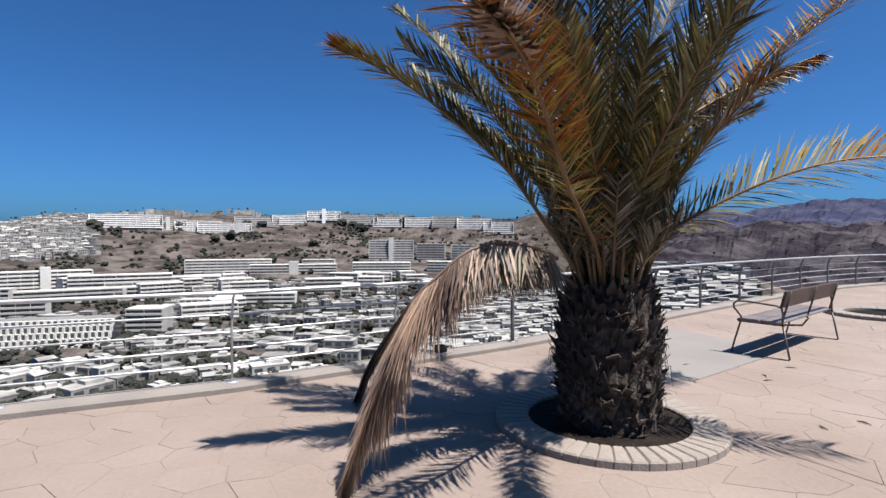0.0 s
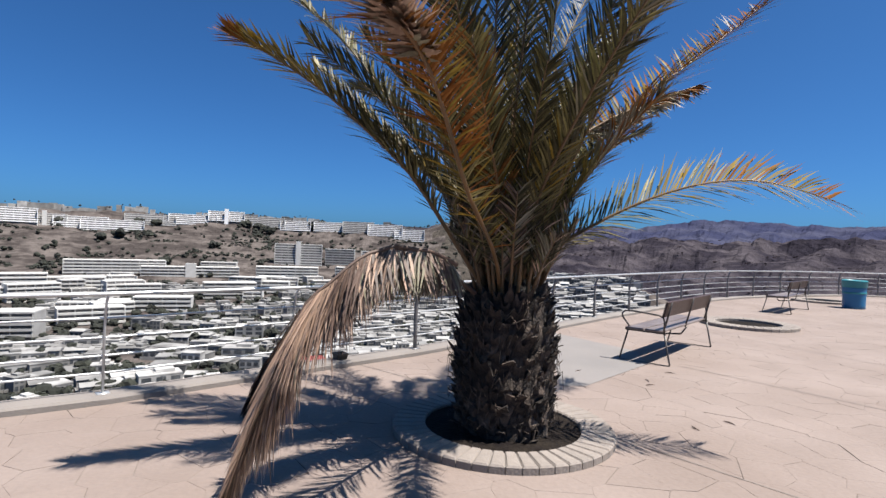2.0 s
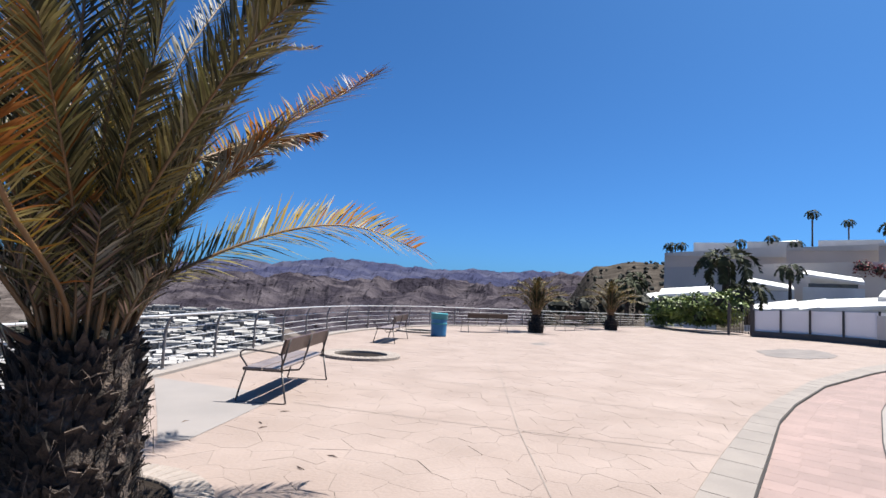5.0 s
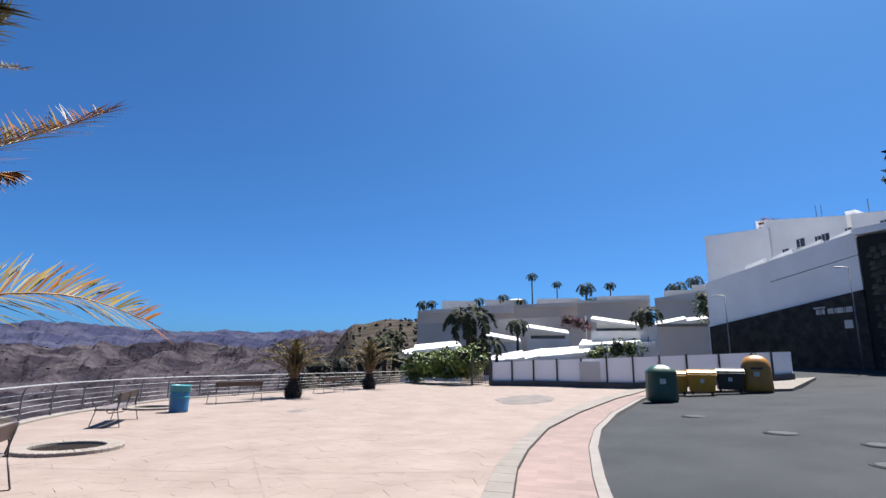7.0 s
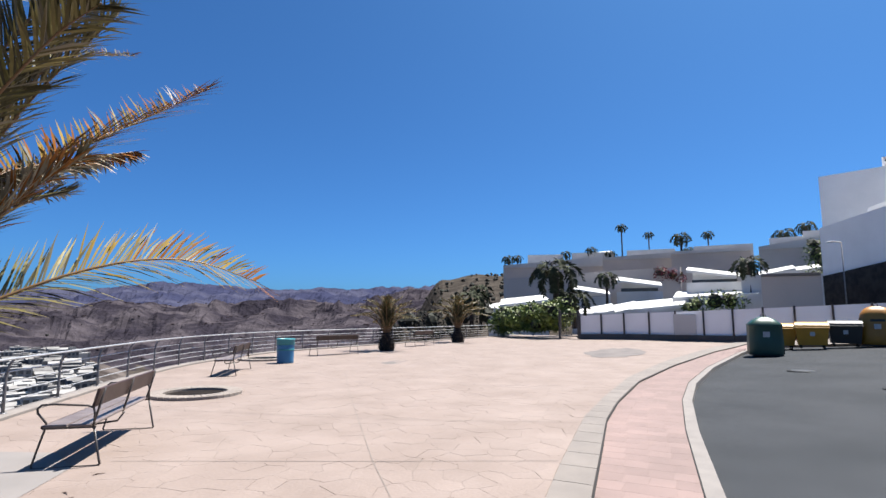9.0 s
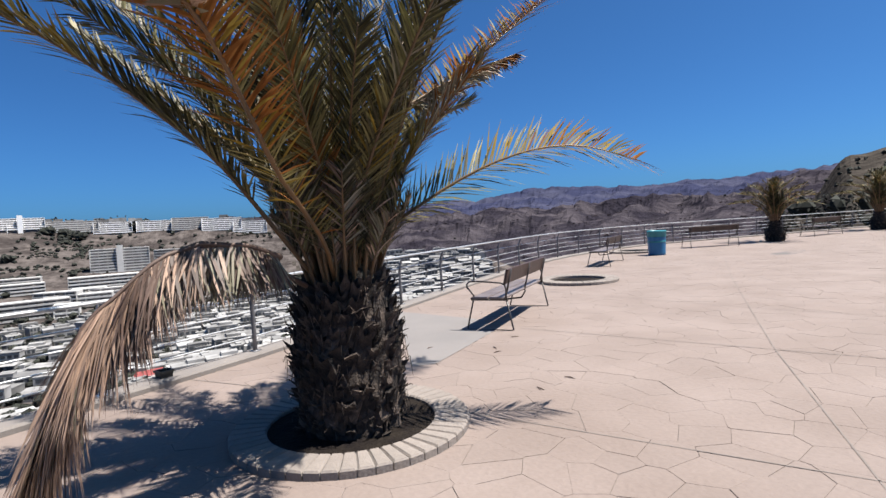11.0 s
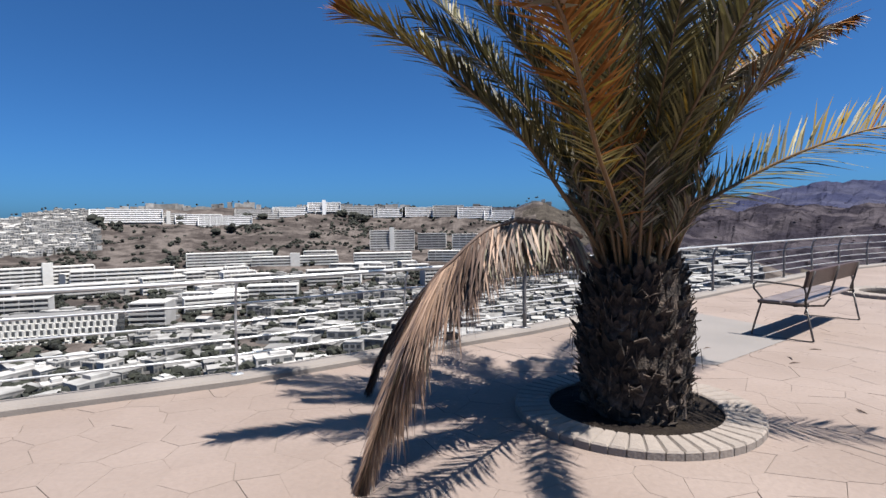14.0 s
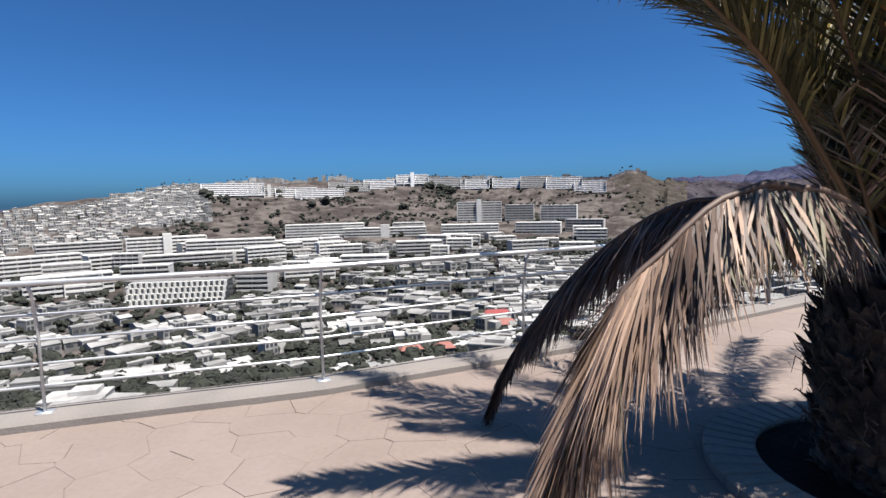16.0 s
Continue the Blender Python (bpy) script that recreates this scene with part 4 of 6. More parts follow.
def hotel(az, r, z, w, storeys, depth, turn=0.0, fin=7.5, h=3.0, label="white balconied hotel block on the valley floor", stepped=0.0, cat="hotel", lift_tower=False, wallmat="white"):
    """A block with projecting balcony slabs, partition fins and recesses whose shade is painted dark."""
    p = polar(az, r, land(az, r) + 0.5)
    ho = thing("hotel", label, cat, p, -az + turn, group="hotels across the valley")
    H = storeys * h
    g = Geo()
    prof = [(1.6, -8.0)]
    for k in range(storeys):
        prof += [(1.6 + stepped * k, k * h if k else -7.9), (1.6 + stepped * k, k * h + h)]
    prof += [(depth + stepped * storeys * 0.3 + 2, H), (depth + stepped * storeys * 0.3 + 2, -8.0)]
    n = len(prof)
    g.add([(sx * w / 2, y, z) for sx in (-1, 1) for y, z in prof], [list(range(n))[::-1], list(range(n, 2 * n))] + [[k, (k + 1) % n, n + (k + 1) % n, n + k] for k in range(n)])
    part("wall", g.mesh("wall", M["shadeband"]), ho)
    for k in range(storeys):
        s = stepped * k
        part("balcony", Geo().box(-w / 2 - 0.3, s, k * h - 0.15, w / 2 + 0.3, 1.7 + s, k * h + 1.15).mesh("balcony", M[wallmat]), ho)
    g = Geo()
    n = max(2, int(w / fin))
    for k in range(storeys):
        s = stepped * k
        for j in range(n + 1):
            x = -w / 2 + w * j / n
            g.box(x - 0.12, 0.4 + s, k * h - 0.1, x + 0.12, 1.75 + s, k * h + h)
    part("partition", g.mesh("partition", M[wallmat]), ho, kind="stuff")
    for sx in (-1, 1):
        part("end_wall", Geo().box(sx * w / 2 - 0.35, 1.2, -8, sx * w / 2 + 0.35, depth + 2.2, H + 0.2).mesh("end_wall", M[wallmat]), ho)
    s = stepped * storeys
    part("roof", Geo().box(-w / 2 - 0.4, 0.3 + s, H - 0.1, w / 2 + 0.4, depth + s * 0.3 + 2.4, H + 0.7).mesh("roof", M[wallmat]), ho)
    if lift_tower:
        part("stair_tower", Geo().box(-w * 0.06, -0.6, -6, w * 0.05, 5, H + 4).mesh("stair_tower", M[wallmat]), ho)
    return ho


HOTELS = (
    # azimuth, distance, height, width, storeys, depth, turn, lift tower
    (-20.8, 600, -43.5, 84, 4, 12, 2, False),
    (-14.6, 585, -49.5, 88, 3, 12, 0, True),
    (-12.2, 600, -48, 34, 4, 12, -6, False),
    (-4.6, 660, -54, 54, 8, 12, 0, True),
    (-5.6, 565, -63, 60, 5, 12, 3, False),
    (-0.4, 660, -54, 34, 6, 12, -4, False),
    (3.6, 655, -56, 42, 6, 12, -8, False),
    (1.5, 590, -64, 48, 4, 12, -6, False),
    (6.2, 600, -66, 40, 4, 12, -10, False),
    (-35.6, 520, -58, 62, 6, 12, 6, True),
    (-30.0, 500, -58, 72, 5, 12, -2, False),
    (-33.5, 470, -61, 90, 3, 12, 2, False),
    (-24.2, 500, -60, 44, 4, 12, -5, False),
    (-19.5, 480, -61, 40, 3, 12, 4, False),
    (-28.3, 345, -62, 19, 5, 15, -20, False),
    (-22.5, 380, -62, 34, 3, 12, 8, False),
    (-17.0, 420, -62, 36, 3, 12, -8, False),
    (-42.5, 540, -58, 60, 5, 12, 6, False),
    (-46.5, 480, -58, 70, 5, 12, 10, False),
    (-43.5, 400, -61, 46, 4, 12, 4, False),
    (-11.0, 470, -62, 40, 4, 12, 6, False),
    (-8.0, 500, -62, 44, 3, 12, -6, False),
    (-29.6, 872, 0, 74, 5, 14, 0, False),
    (-26.2, 880, 0, 40, 4, 14, 0, True),
    (-23.6, 876, 0, 52, 4, 14, 0, False),
    (-21.2, 862, 0, 62, 4, 14, 0, False),
    (-18.2, 905, 0, 56, 4, 14, 0, False),
    (-14.6, 908, 0, 56, 4, 14, 0, False),
    (-11.6, 910, 0, 44, 4, 14, 0, True),
    (-8.2, 910, 0, 56, 4, 14, 0, False),
    (-5.0, 908, 0, 40, 4, 14, 0, False),
    (-1.4, 900, 0, 46, 4, 14, 0, False),
    (1.4, 884, 0, 42, 5, 14, 0, False),
    (4.2, 872, 0, 46, 5, 14, 0, False),
    (6.8, 868, 0, 40, 5, 14, 0, False),
)
for k, (az, r, z, w, st, dp, tn, lt) in enumerate(HOTELS):
    ridge = r > 850
    hotel(az, r, z, w * (1.2 if ridge else 1.0), st + (1 if ridge else 0), dp, tn, lift_tower=lt, stepped=2.2 if ridge else (0.5 if k % 3 == 0 else 0.0), wallmat=("white", "white", "offwhite")[k % 3] if ridge else ("offwhite", "offwhite", "hotelw")[k % 3],
          label="white terraced apartment block along the far ridge" if ridge else "white balconied hotel block on the valley floor")


# smaller stepped blocks between the large hotels
rngk = random.Random(77)
for k in range(46):
    az, r = (rngk.uniform(-48, -16), rngk.uniform(395, 560)) if k < 34 else (rngk.uniform(-12, 8), rngk.uniform(455, 560))
    if abs(az + 35.6) < 6 and r < 400:
        continue
    hotel(az, r, 0, rngk.uniform(14, 34), rngk.choice((2, 3, 3, 4)), rngk.uniform(9, 13), rngk.uniform(-25, 25), stepped=rngk.choice((0.0, 1.2, 2.0)), wallmat=rngk.choice(("hotelw", "offwhite")), fin=rngk.uniform(4, 8), label="low stepped white apartment block in the valley town")


def grid_hotel(az, r, z, w, rows, cols, turn):
    """A block whose leaning front is a grid of deep window boxes."""
    ho = thing("hotel", "large hotel with a leaning grid of window bays", "hotel", polar(az, r, z), -az + turn, group="hotels across the valley")
    h, lean = 2.9, 2.3
    g = Geo()
    for k in range(rows):
        g.box(-w / 2, 1.8 + lean * k, k * h - (6 if k == 0 else 0), w / 2, 1.8 + lean * rows + 12, (k + 1) * h)
    part("wall", g.mesh("wall", M["glass"]), ho)
    for k in range(rows + 1):
        part("floor_slab", Geo().box(-w / 2 - 0.3, lean * k, k * h - 0.45, w / 2 + 0.3, lean * k + 2.2, k * h + 0.35).mesh("floor_slab", M["offwhite"]), ho)
    g = Geo()
    for k in range(rows):
        for j in range(cols + 1):
            x = -w / 2 + w * j / cols
            g.box(x - 0.45, lean * k + 0.2, k * h, x + 0.45, lean * k + 3.2, k * h + h)
    part("partition", g.mesh("partition", M["offwhite"]), ho, kind="stuff")
    part("roof", Geo().box(-w / 2 - 0.3, lean * rows + 2.0, rows * h - 0.3, w / 2 + 0.3, lean * rows + 14, rows * h + 0.5).mesh("roof", M["valleyroad"]), ho)


grid_hotel(-35.6, 330, -58, 52, 5, 17, -20)


def bungalow_kinds(rng):
    """Low white terrace houses: walls with a flat roof, and their dark openings."""
    kinds = []
    for k in range(14):
        w, d, h = rng.uniform(5, 9) if k < 8 else rng.uniform(9, 17), rng.uniform(4.5, 7) if k < 8 else rng.uniform(7, 11), rng.uniform(2.4, 3.2) * (2 if k in (2, 5, 11) else 1)
        g = Geo()
        g.box(-w / 2, -d / 2, -4, w / 2, d / 2, h)
        if k % 3 == 0:
            # shallow pitched roof
            v = [(-w / 2 - 0.2, -d / 2 - 0.3, h), (w / 2 + 0.2, -d / 2 - 0.3, h), (w / 2 + 0.2, d / 2 + 0.3, h), (-w / 2 - 0.2, d / 2 + 0.3, h), (-w / 2 - 0.2, 0, h + 1.1), (w / 2 + 0.2, 0, h + 1.1)]
            g.add(v, [[0, 1, 5, 4], [2, 3, 4, 5], [0, 4, 3], [1, 2, 5], [3, 2, 1, 0]])
        else:
            g.box(-w / 2 - 0.1, -d / 2 - 0.1, h - 0.1, w / 2 + 0.1, d / 2 + 0.1, h + 0.35)
        if k % 2:
            g.box(-w * 0.1, -d * 0.2, h, w * 0.35, d * 0.4, h + rng.uniform(1.0, 2.4))
        if k % 4 == 1:
            g.box(w / 2, -d * 0.2, -4, w / 2 + rng.uniform(2, 5), d / 2, h * 0.8)
        g.box(-w / 2 - 0.1, -d / 2 - 2.4, -4, w * rng.uniform(0.1, 0.5), -d / 2 - 2.2, 0.7)
        walls = g.mesh("bungalow", M["house"])
        wins = []
        for z in (0.4, 3.0) if h > 4 else (0.4,):
            for j in range(3):
                x = -w / 2 + w * (j + 0.5) / 3
                wins.append(Geo().box(x - w * 0.11, -d / 2 - 0.06, z, x + w * 0.11, -d / 2 + 0.1, z + 1.6).mesh("window", M["glass"]))
        kinds.append((walls, wins, w))
    return kinds


def build_town():
    rng = random.Random(5)
    kinds = bungalow_kinds(rng)
    taken = [(polar(a, r), w * 0.55 + 8) for a, r, z, w, *_ in HOTELS] + [(polar(-35.6, 338), 34)]
    spots = []

    def free(p, need):
        return all((p.x - q.x) ** 2 + (p.y - q.y) ** 2 > (need + s) ** 2 for q, s in taken)
    # rows that run along the valley, slightly wavy
    for row in range(38):
        r0 = 172 + row * 10.2
        az = -52.0
        while az < 16:
            rr = r0 + 10 * math.sin(az * 0.16 + row) + rng.uniform(-3, 3)
            step = math.degrees(rng.uniform(6.5, 14) / rr)
            az += step
            if rr > 560 or rng.random() < 0.24 + (0.45 if rr < 200 else (0.15 if rr < 240 else 0)) + 0.35 * max(0.0, noise.noise(Vector((az * 0.14, rr * 0.012, 0)))):
                continue
            p = polar(az, rr)
            if free(p, 2) and (az < -3.5 or rr < 235):
                spots.append((az, rr, -az + 26 * math.sin(rr * 0.02 + az * 0.11) + rng.uniform(-14, 14)))
    # terraces on the slope below the bare hills
    for row in range(26):
        r0 = 175 + row * 10
        az = 12.0 if r0 < 235 else -3.0
        while az < 33 - row * 0.2:
            az += math.degrees(rng.choice((6.6, 6.8, 8.5)) / r0)
            if rng.random() < 0.06:
                continue
            spots.append((az, r0 + rng.uniform(-1, 1), -az + 8))
    # the stacked village on the western shoulder
    for row in range(29):
        r0 = 715 + row * 9
        az = -40.2
        while az < -32.6:
            az += math.degrees(7.6 / r0)
            if rng.random() < 0.10:
                continue
            spots.append((az + rng.uniform(-0.2, 0.2), r0, -az + rng.uniform(-12, 12)))
    for row in range(25):
        r0 = 600 + row * 13
        az = -50.0
        while az < -40:
            az += math.degrees(10 / r0)
            if rng.random() < 0.25:
                continue
            spots.append((az, r0 + rng.uniform(-4, 4), -az + rng.uniform(-15, 15)))
    spots.sort(key=lambda s: s[1])
    g = Geo()
    gw = Geo()
    gv = Geo()
    for n, (az, r, rz) in enumerate(spots):
        walls, win, w = kinds[rng.randrange(8) if r > 560 or az > 10 else rng.randrange(14)]
        p = at_land(az, r, 0.6)
        if n < 290:
            ob = thing("bungalow", "low white flat-roofed bungalow in the valley", "house", p, rz, walls, group="bungalows in the valley")
            for one in win:
                part("window", one, ob)
        else:
            m = Matrix.Translation(p) @ Matrix.Rotation(radians(rz), 4, "Z")
            (gv if az < -32.5 and r > 590 else g).add([m @ v.co for v in walls.vertices], [list(q.vertices) for q in walls.polygons])
            for one in win:
                gw.add([m @ v.co for v in one.vertices], [list(q.vertices) for q in one.polygons])
    vill = thing("village", "dense white terraced houses on the far slopes", "houses", data=g.mesh("village", M["house"]), kind="stuff")
    part("windows", gw.mesh("windows", M["glass"]), vill, kind="stuff")
    part("shoulder_houses", gv.mesh("shoulder_houses", M["village"]), vill, "bright white stepped houses", kind="stuff")
    # roofs along the skyline behind the ridge blocks
    g = Geo()
    az = -32.0
    while az < 12:
        az += rng.uniform(0.3, 0.8)
        w, h = rng.uniform(7, 15), rng.uniform(2, 5)
        m = Matrix.Translation(at_land(az, rng.uniform(985, 1030), 0)) @ Matrix.Rotation(radians(-az), 4, "Z")
        g.box(-w / 2, 0, -6, w / 2, 10, h + (5 if az < 7 else 0), m=m)
    thing("ridge_houses", "white houses along the skyline", "houses", data=g.mesh("ridge_houses", M["village"]), kind="stuff")
    return taken, spots


TAKEN, SPOTS = build_town()


def clump(g, p, r, rng, squash=0.75, n=2, i=0):
    """A small uneven bush or crown made of crossed leafy lumps."""
    for _ in range(n):
        c = Vector(p) + Vector((rng.uniform(-0.5, 0.5), rng.uniform(-0.5, 0.5), rng.uniform(0, 0.5))) * r
        v, f = [], []
        rings, seg = 4, 7
        for k in range(rings + 1):
            t = math.pi * k / rings
            for j in range(seg):
                a = 2 * math.pi * (j + 0.5 * (k % 2)) / seg
                q = r * rng.uniform(0.55, 1.1) * 0.8
                v.append(c + Vector((q * math.sin(t) * math.cos(a), q * math.sin(t) * math.sin(a), q * math.cos(t) * squash)))
        for k in range(rings):
            for j in range(seg):
                f.append([k * seg + j, k * seg + (j + 1) % seg, (k + 1) * seg + (j + 1) % seg, (k + 1) * seg + j])
        g.add(v, f, i)


def build_bushes():
    rng = random.Random(8)
    g = Geo()
    for _ in range(3000):
        az, r = rng.uniform(-50, 16), rng.uniform(150, 560)
        clump(g, at_land(az, r, 1.2), rng.uniform(1.4, 4.2), rng)
    for _ in range(1000):
        az, r = rng.uniform(-50, 20), rng.uniform(90, 235)
        clump(g, at_land(az, r, 1.0), rng.uniform(1.8, 4.8), rng)
    for _ in range(330):
        az, r = rng.uniform(-44, 14), rng.uniform(640, 900)
        clump(g, at_land(az, r, 1.0), rng.uniform(2.0, 4.2), rng)
    for az, r, s in ((-32.0, 880, 11), (-31.8, 868, 9), (-25.3, 890, 9), (-20.6, 800, 8), (-22.0, 780, 8), (-19.2, 900, 8), (-17.6, 905, 8), (-9.8, 905, 10), (-8.6, 900, 9), (-7.6, 880, 9), (-2.4, 925, 11), (-3.4, 915, 9), (-12.6, 740, 7), (-17.0, 660, 7), (-30.2, 840, 7)):
        clump(g, at_land(az, r, 3), s, rng, n=4)
    for _ in range(90):
        az = rng.uniform(-38, 12)
        clump(g, at_land(az, rng.uniform(985, 1010), 9), rng.uniform(1.5, 3.0), rng, n=1)
    for _ in range(12):
        az, r = rng.uniform(14, 62), rng.uniform(420, 1300)
        clump(g, at_land(az, r, 0.8), rng.uniform(1.8, 4.0), rng, n=1)
    for _ in range(170):
        az, r = rng.uniform(58, 72), rng.uniform(120, 420)
        clump(g, at_land(az, r, 0.5), rng.uniform(1.0, 2.4), rng, n=1)
    # dark rocky ledges and scrub along the bare slopes
    for base, lo, hi, n in ((655, -40, -21, 170), (700, -24, 6, 230), (735, -38, -30, 80), (770, -22, 10, 240), (815, -12, 8, 120), (850, -31, -16, 120)):
        for _ in range(n):
            az = rng.uniform(lo, hi)
            if noise.noise(Vector((az * 0.35, base * 0.02, 4))) < -0.12:
                continue
            r = base + 16 * math.sin(az * 0.55 + base) + 9 * math.sin(az * 1.7) + rng.gauss(0, 4)
            clump(g, at_land(az, r, 0.3), rng.uniform(1.6, 4.0), rng, 0.45, n=1)
    for az0, r0, n in ((-19.0, 820, 40), (-30.8, 850, 36), (-8.5, 860, 46), (-12.8, 640, 30), (-25.5, 640, 26), (-33.5, 690, 36), (-7.0, 780, 30)):
        for _ in range(n):
            clump(g, at_land(az0 + rng.gauss(0, 0.8), r0 + rng.gauss(0, 22), 0.8), rng.uniform(2.2, 5.0), rng, n=1)
    for _ in range(9000):
        az, r = rng.uniform(13, 60), 420 + 1500 * rng.random() ** 1.4
        p = at_land(az, r, 0.0)
        if (p.z + 5 * noise.noise(p * 0.01)) % 13 < 2.6 and noise.noise(p * 0.008) > -0.1:
            clump(g, p, rng.uniform(1.2, 2.6) * (0.6 + r / 900), rng, 0.22, n=1, i=1)
    thing("bushes", "dark dry shrubs and trees scattered over the slopes", "shrubs", data=g.mesh("bushes", M["bush"], M["ledge"]), kind="stuff")


build_bushes()


def valley_road(name, pts, w):
    """A road band draped over the land."""
    cur = bezier([(a, r, 0) for a, r in pts], 60)
    v, f = [], []
    prev = None
    for k, c in enumerate(cur):
        a = polar(c.x, c.y)
        b = cur[min(k + 1, 60)]
        b2 = cur[max(k - 1, 0)]
        t = (polar(b.x, b.y) - polar(b2.x, b2.y)).normalized()
        n = Vector((t.y, -t.x, 0))
        for s in (-1, 1):
            q = a + n * s * w / 2
            q.z = land(c.x, c.y) + 0.7
            v.append(q)
    for k in range(60):
        f.append([2 * k, 2 * k + 1, 2 * k + 3, 2 * k + 2])
    tagged(new(name, mesh_of(name, v, f, M["valleyroad"])), "grey road through the town", "road", kind="structure")


valley_road("road_1", [(-44, 250), (-34, 262), (-27, 300), (-24, 290), (-22.5, 230), (-21, 170)], 9)
valley_road("road_2", [(-20, 170), (-15, 260), (-12, 330), (-14, 400), (-20, 440), (-30, 430)], 8)
valley_road("road_3", [(-6, 200), (-2, 300), (2, 380), (4, 520)], 8)


def red_house(az, r, w, d, material, label):
    """House of the valley town with a coloured pitched roof."""
    ho = thing("house", label, "house", at_land(az, r, 0.3), -az + 14)
    part("wall", Geo().box(-w / 2, -d / 2, -4, w / 2, d / 2, 2.9).mesh("wall", M["house"]), ho)
    v = [(-w / 2 - 0.5, -d / 2 - 0.5, 2.8), (w / 2 + 0.5, -d / 2 - 0.5, 2.8), (w / 2 + 0.5, d / 2 + 0.5, 2.8), (-w / 2 - 0.5, d / 2 + 0.5, 2.8), (-w / 2 + 1.5, 0, 4.8), (w / 2 - 1.5, 0, 4.8)]
    part("roof", mesh_of("roof", v, [[0, 1, 5, 4], [2, 3, 4, 5], [3, 0, 4], [1, 2, 5], [3, 2, 1, 0]], M[material]), ho)
    for x in (-w * 0.3, 0, w * 0.3):
        part("window", Geo().box(x - 0.8, -d / 2 - 0.06, 0.4, x + 0.8, -d / 2 + 0.1, 2.2).mesh("window", M["glass"]), ho)


red_house(-3.1, 262, 13, 9, "redroof", "house with a bright red roof in the valley")
red_house(-2.2, 246, 9, 7, "redtile", "house with a dull red roof in the valley")
red_house(-12.9, 204, 8, 6, "redtile", "house with a dull red roof in the valley")
red_house(-9.2, 206, 7, 5, "redtile", "house with a dull red roof in the valley")

# ---- hillside beside the road ----


def wall_run(g, pts, tops, bottom, t, i=0):
    """Wall of thickness t along plan points with a top height at each point."""
    for (a, b), (ta, tb) in zip(zip(pts, pts[1:]), zip(tops, tops[1:])):
        a, b = Vector((a[0], a[1], 0)), Vector((b[0], b[1], 0))
        n = Vector(((b - a).y, -(b - a).x, 0)).normalized() * t / 2
        v = [a - n, b - n, b + n, a + n]
        g.add([(p.x, p.y, bottom) for p in v] + [(v[0].x, v[0].y, ta), (v[1].x, v[1].y, tb), (v[2].x, v[2].y, tb), (v[3].x, v[3].y, ta)],
              [[3, 2, 1, 0], [4, 5, 6, 7], [0, 1, 5, 4], [1, 2, 6, 5], [2, 3, 7, 6], [3, 0, 4, 7]], i)


def hgt(r, el):
    return 1.65 + r * math.tan(radians(el))


def xy(az, r):
    p = polar(az, r)
    return (p.x + 0.25, p.y + 0.4)


def meet(az, p, q, off):
    """Where the bearing meets the wall line p-q, moved off metres towards the terrace."""
    p, q = Vector((*p, 0)), Vector((*q, 0))
    t = (q - p).normalized()
    n = Vector((t.y, -t.x, 0))
    n = n if n.dot(p) < 0 else -n
    p = p + n * off
    o, d = Vector((0.25, 0.4, 0)), Vector((math.sin(radians(az)), math.cos(radians(az)), 0))
    k = ((p - o).x * t.y - (p - o).y * t.x) / (d.x * t.y - d.y * t.x)
    return o + d * k, k, math.atan2(t.y, t.x)


def panel_wall():
    w = thing("boundary_wall", "white panelled boundary wall with dark posts on a plinth", "wall")
    line = [(36.6, 8.9), (35.9, 6.0), (35.4, 3.0), (35.3, 0.0), (35.7, -3.0), (36.6, -6.6), (37.4, -8.8)]
    tops = [1.66, 1.8, 1.9, 2.02, 2.15, 2.32, 2.4]
    for a, b, ta, tb in zip(line, line[1:], tops, tops[1:]):
        g = Geo()
        wall_run(g, (a, b), (ta, tb), 0.2, 0.16)
        part("panel", g.mesh("panel", M["white"]), w)
        base = lift(*a)
        g = Geo()
        wall_run(g, ((a[0] - 0.12, a[1]), (b[0] - 0.12, b[1])), (base + 0.32, lift(*b) + 0.32), -0.3, 0.34)
        part("plinth", g.mesh("plinth", M["plinth"]), w, "dark grey plinth")
        for k in range(2):
            u = k / 2
            p = (a[0] + (b[0] - a[0]) * u - 0.12, a[1] + (b[1] - a[1]) * u)
            t = ta + (tb - ta) * u
            part("post", Geo().box(p[0] - 0.05, p[1] - 0.05, 0.3, p[0] + 0.05, p[1] + 0.05, t + 0.06).mesh("post", M["black"]), w)
    part("notice_panel", Geo().box(35.15, 1.9, 0.55, 35.25, 3.1, 1.75).mesh("notice_panel", M["offwhite"]), w)


panel_wall()


def gate():
    g_ = thing("metal_gate", "dark metal gate with bars by the hedge", "gate", (36.9, 9.6, lift(36.9, 9.6)))
    for y in (-0.5, 0.75):
        part("gate_post", Geo().box(-0.07, y - 0.07, 0, 0.07, y + 0.07, 1.9, bevel=0.01).mesh("gate_post", M["black"]), g_)
    for k in range(7):
        y = -0.35 + k * 0.16
        part("bar", Geo().box(-0.015, y, 0.12, 0.015, y + 0.025, 1.7).mesh("bar", M["black"]), g_)
    for z in (0.15, 1.65):
        part("crossbar", Geo().box(-0.02, -0.5, z, 0.02, 0.75, z + 0.05).mesh("crossbar", M["black"]), g_)


gate()


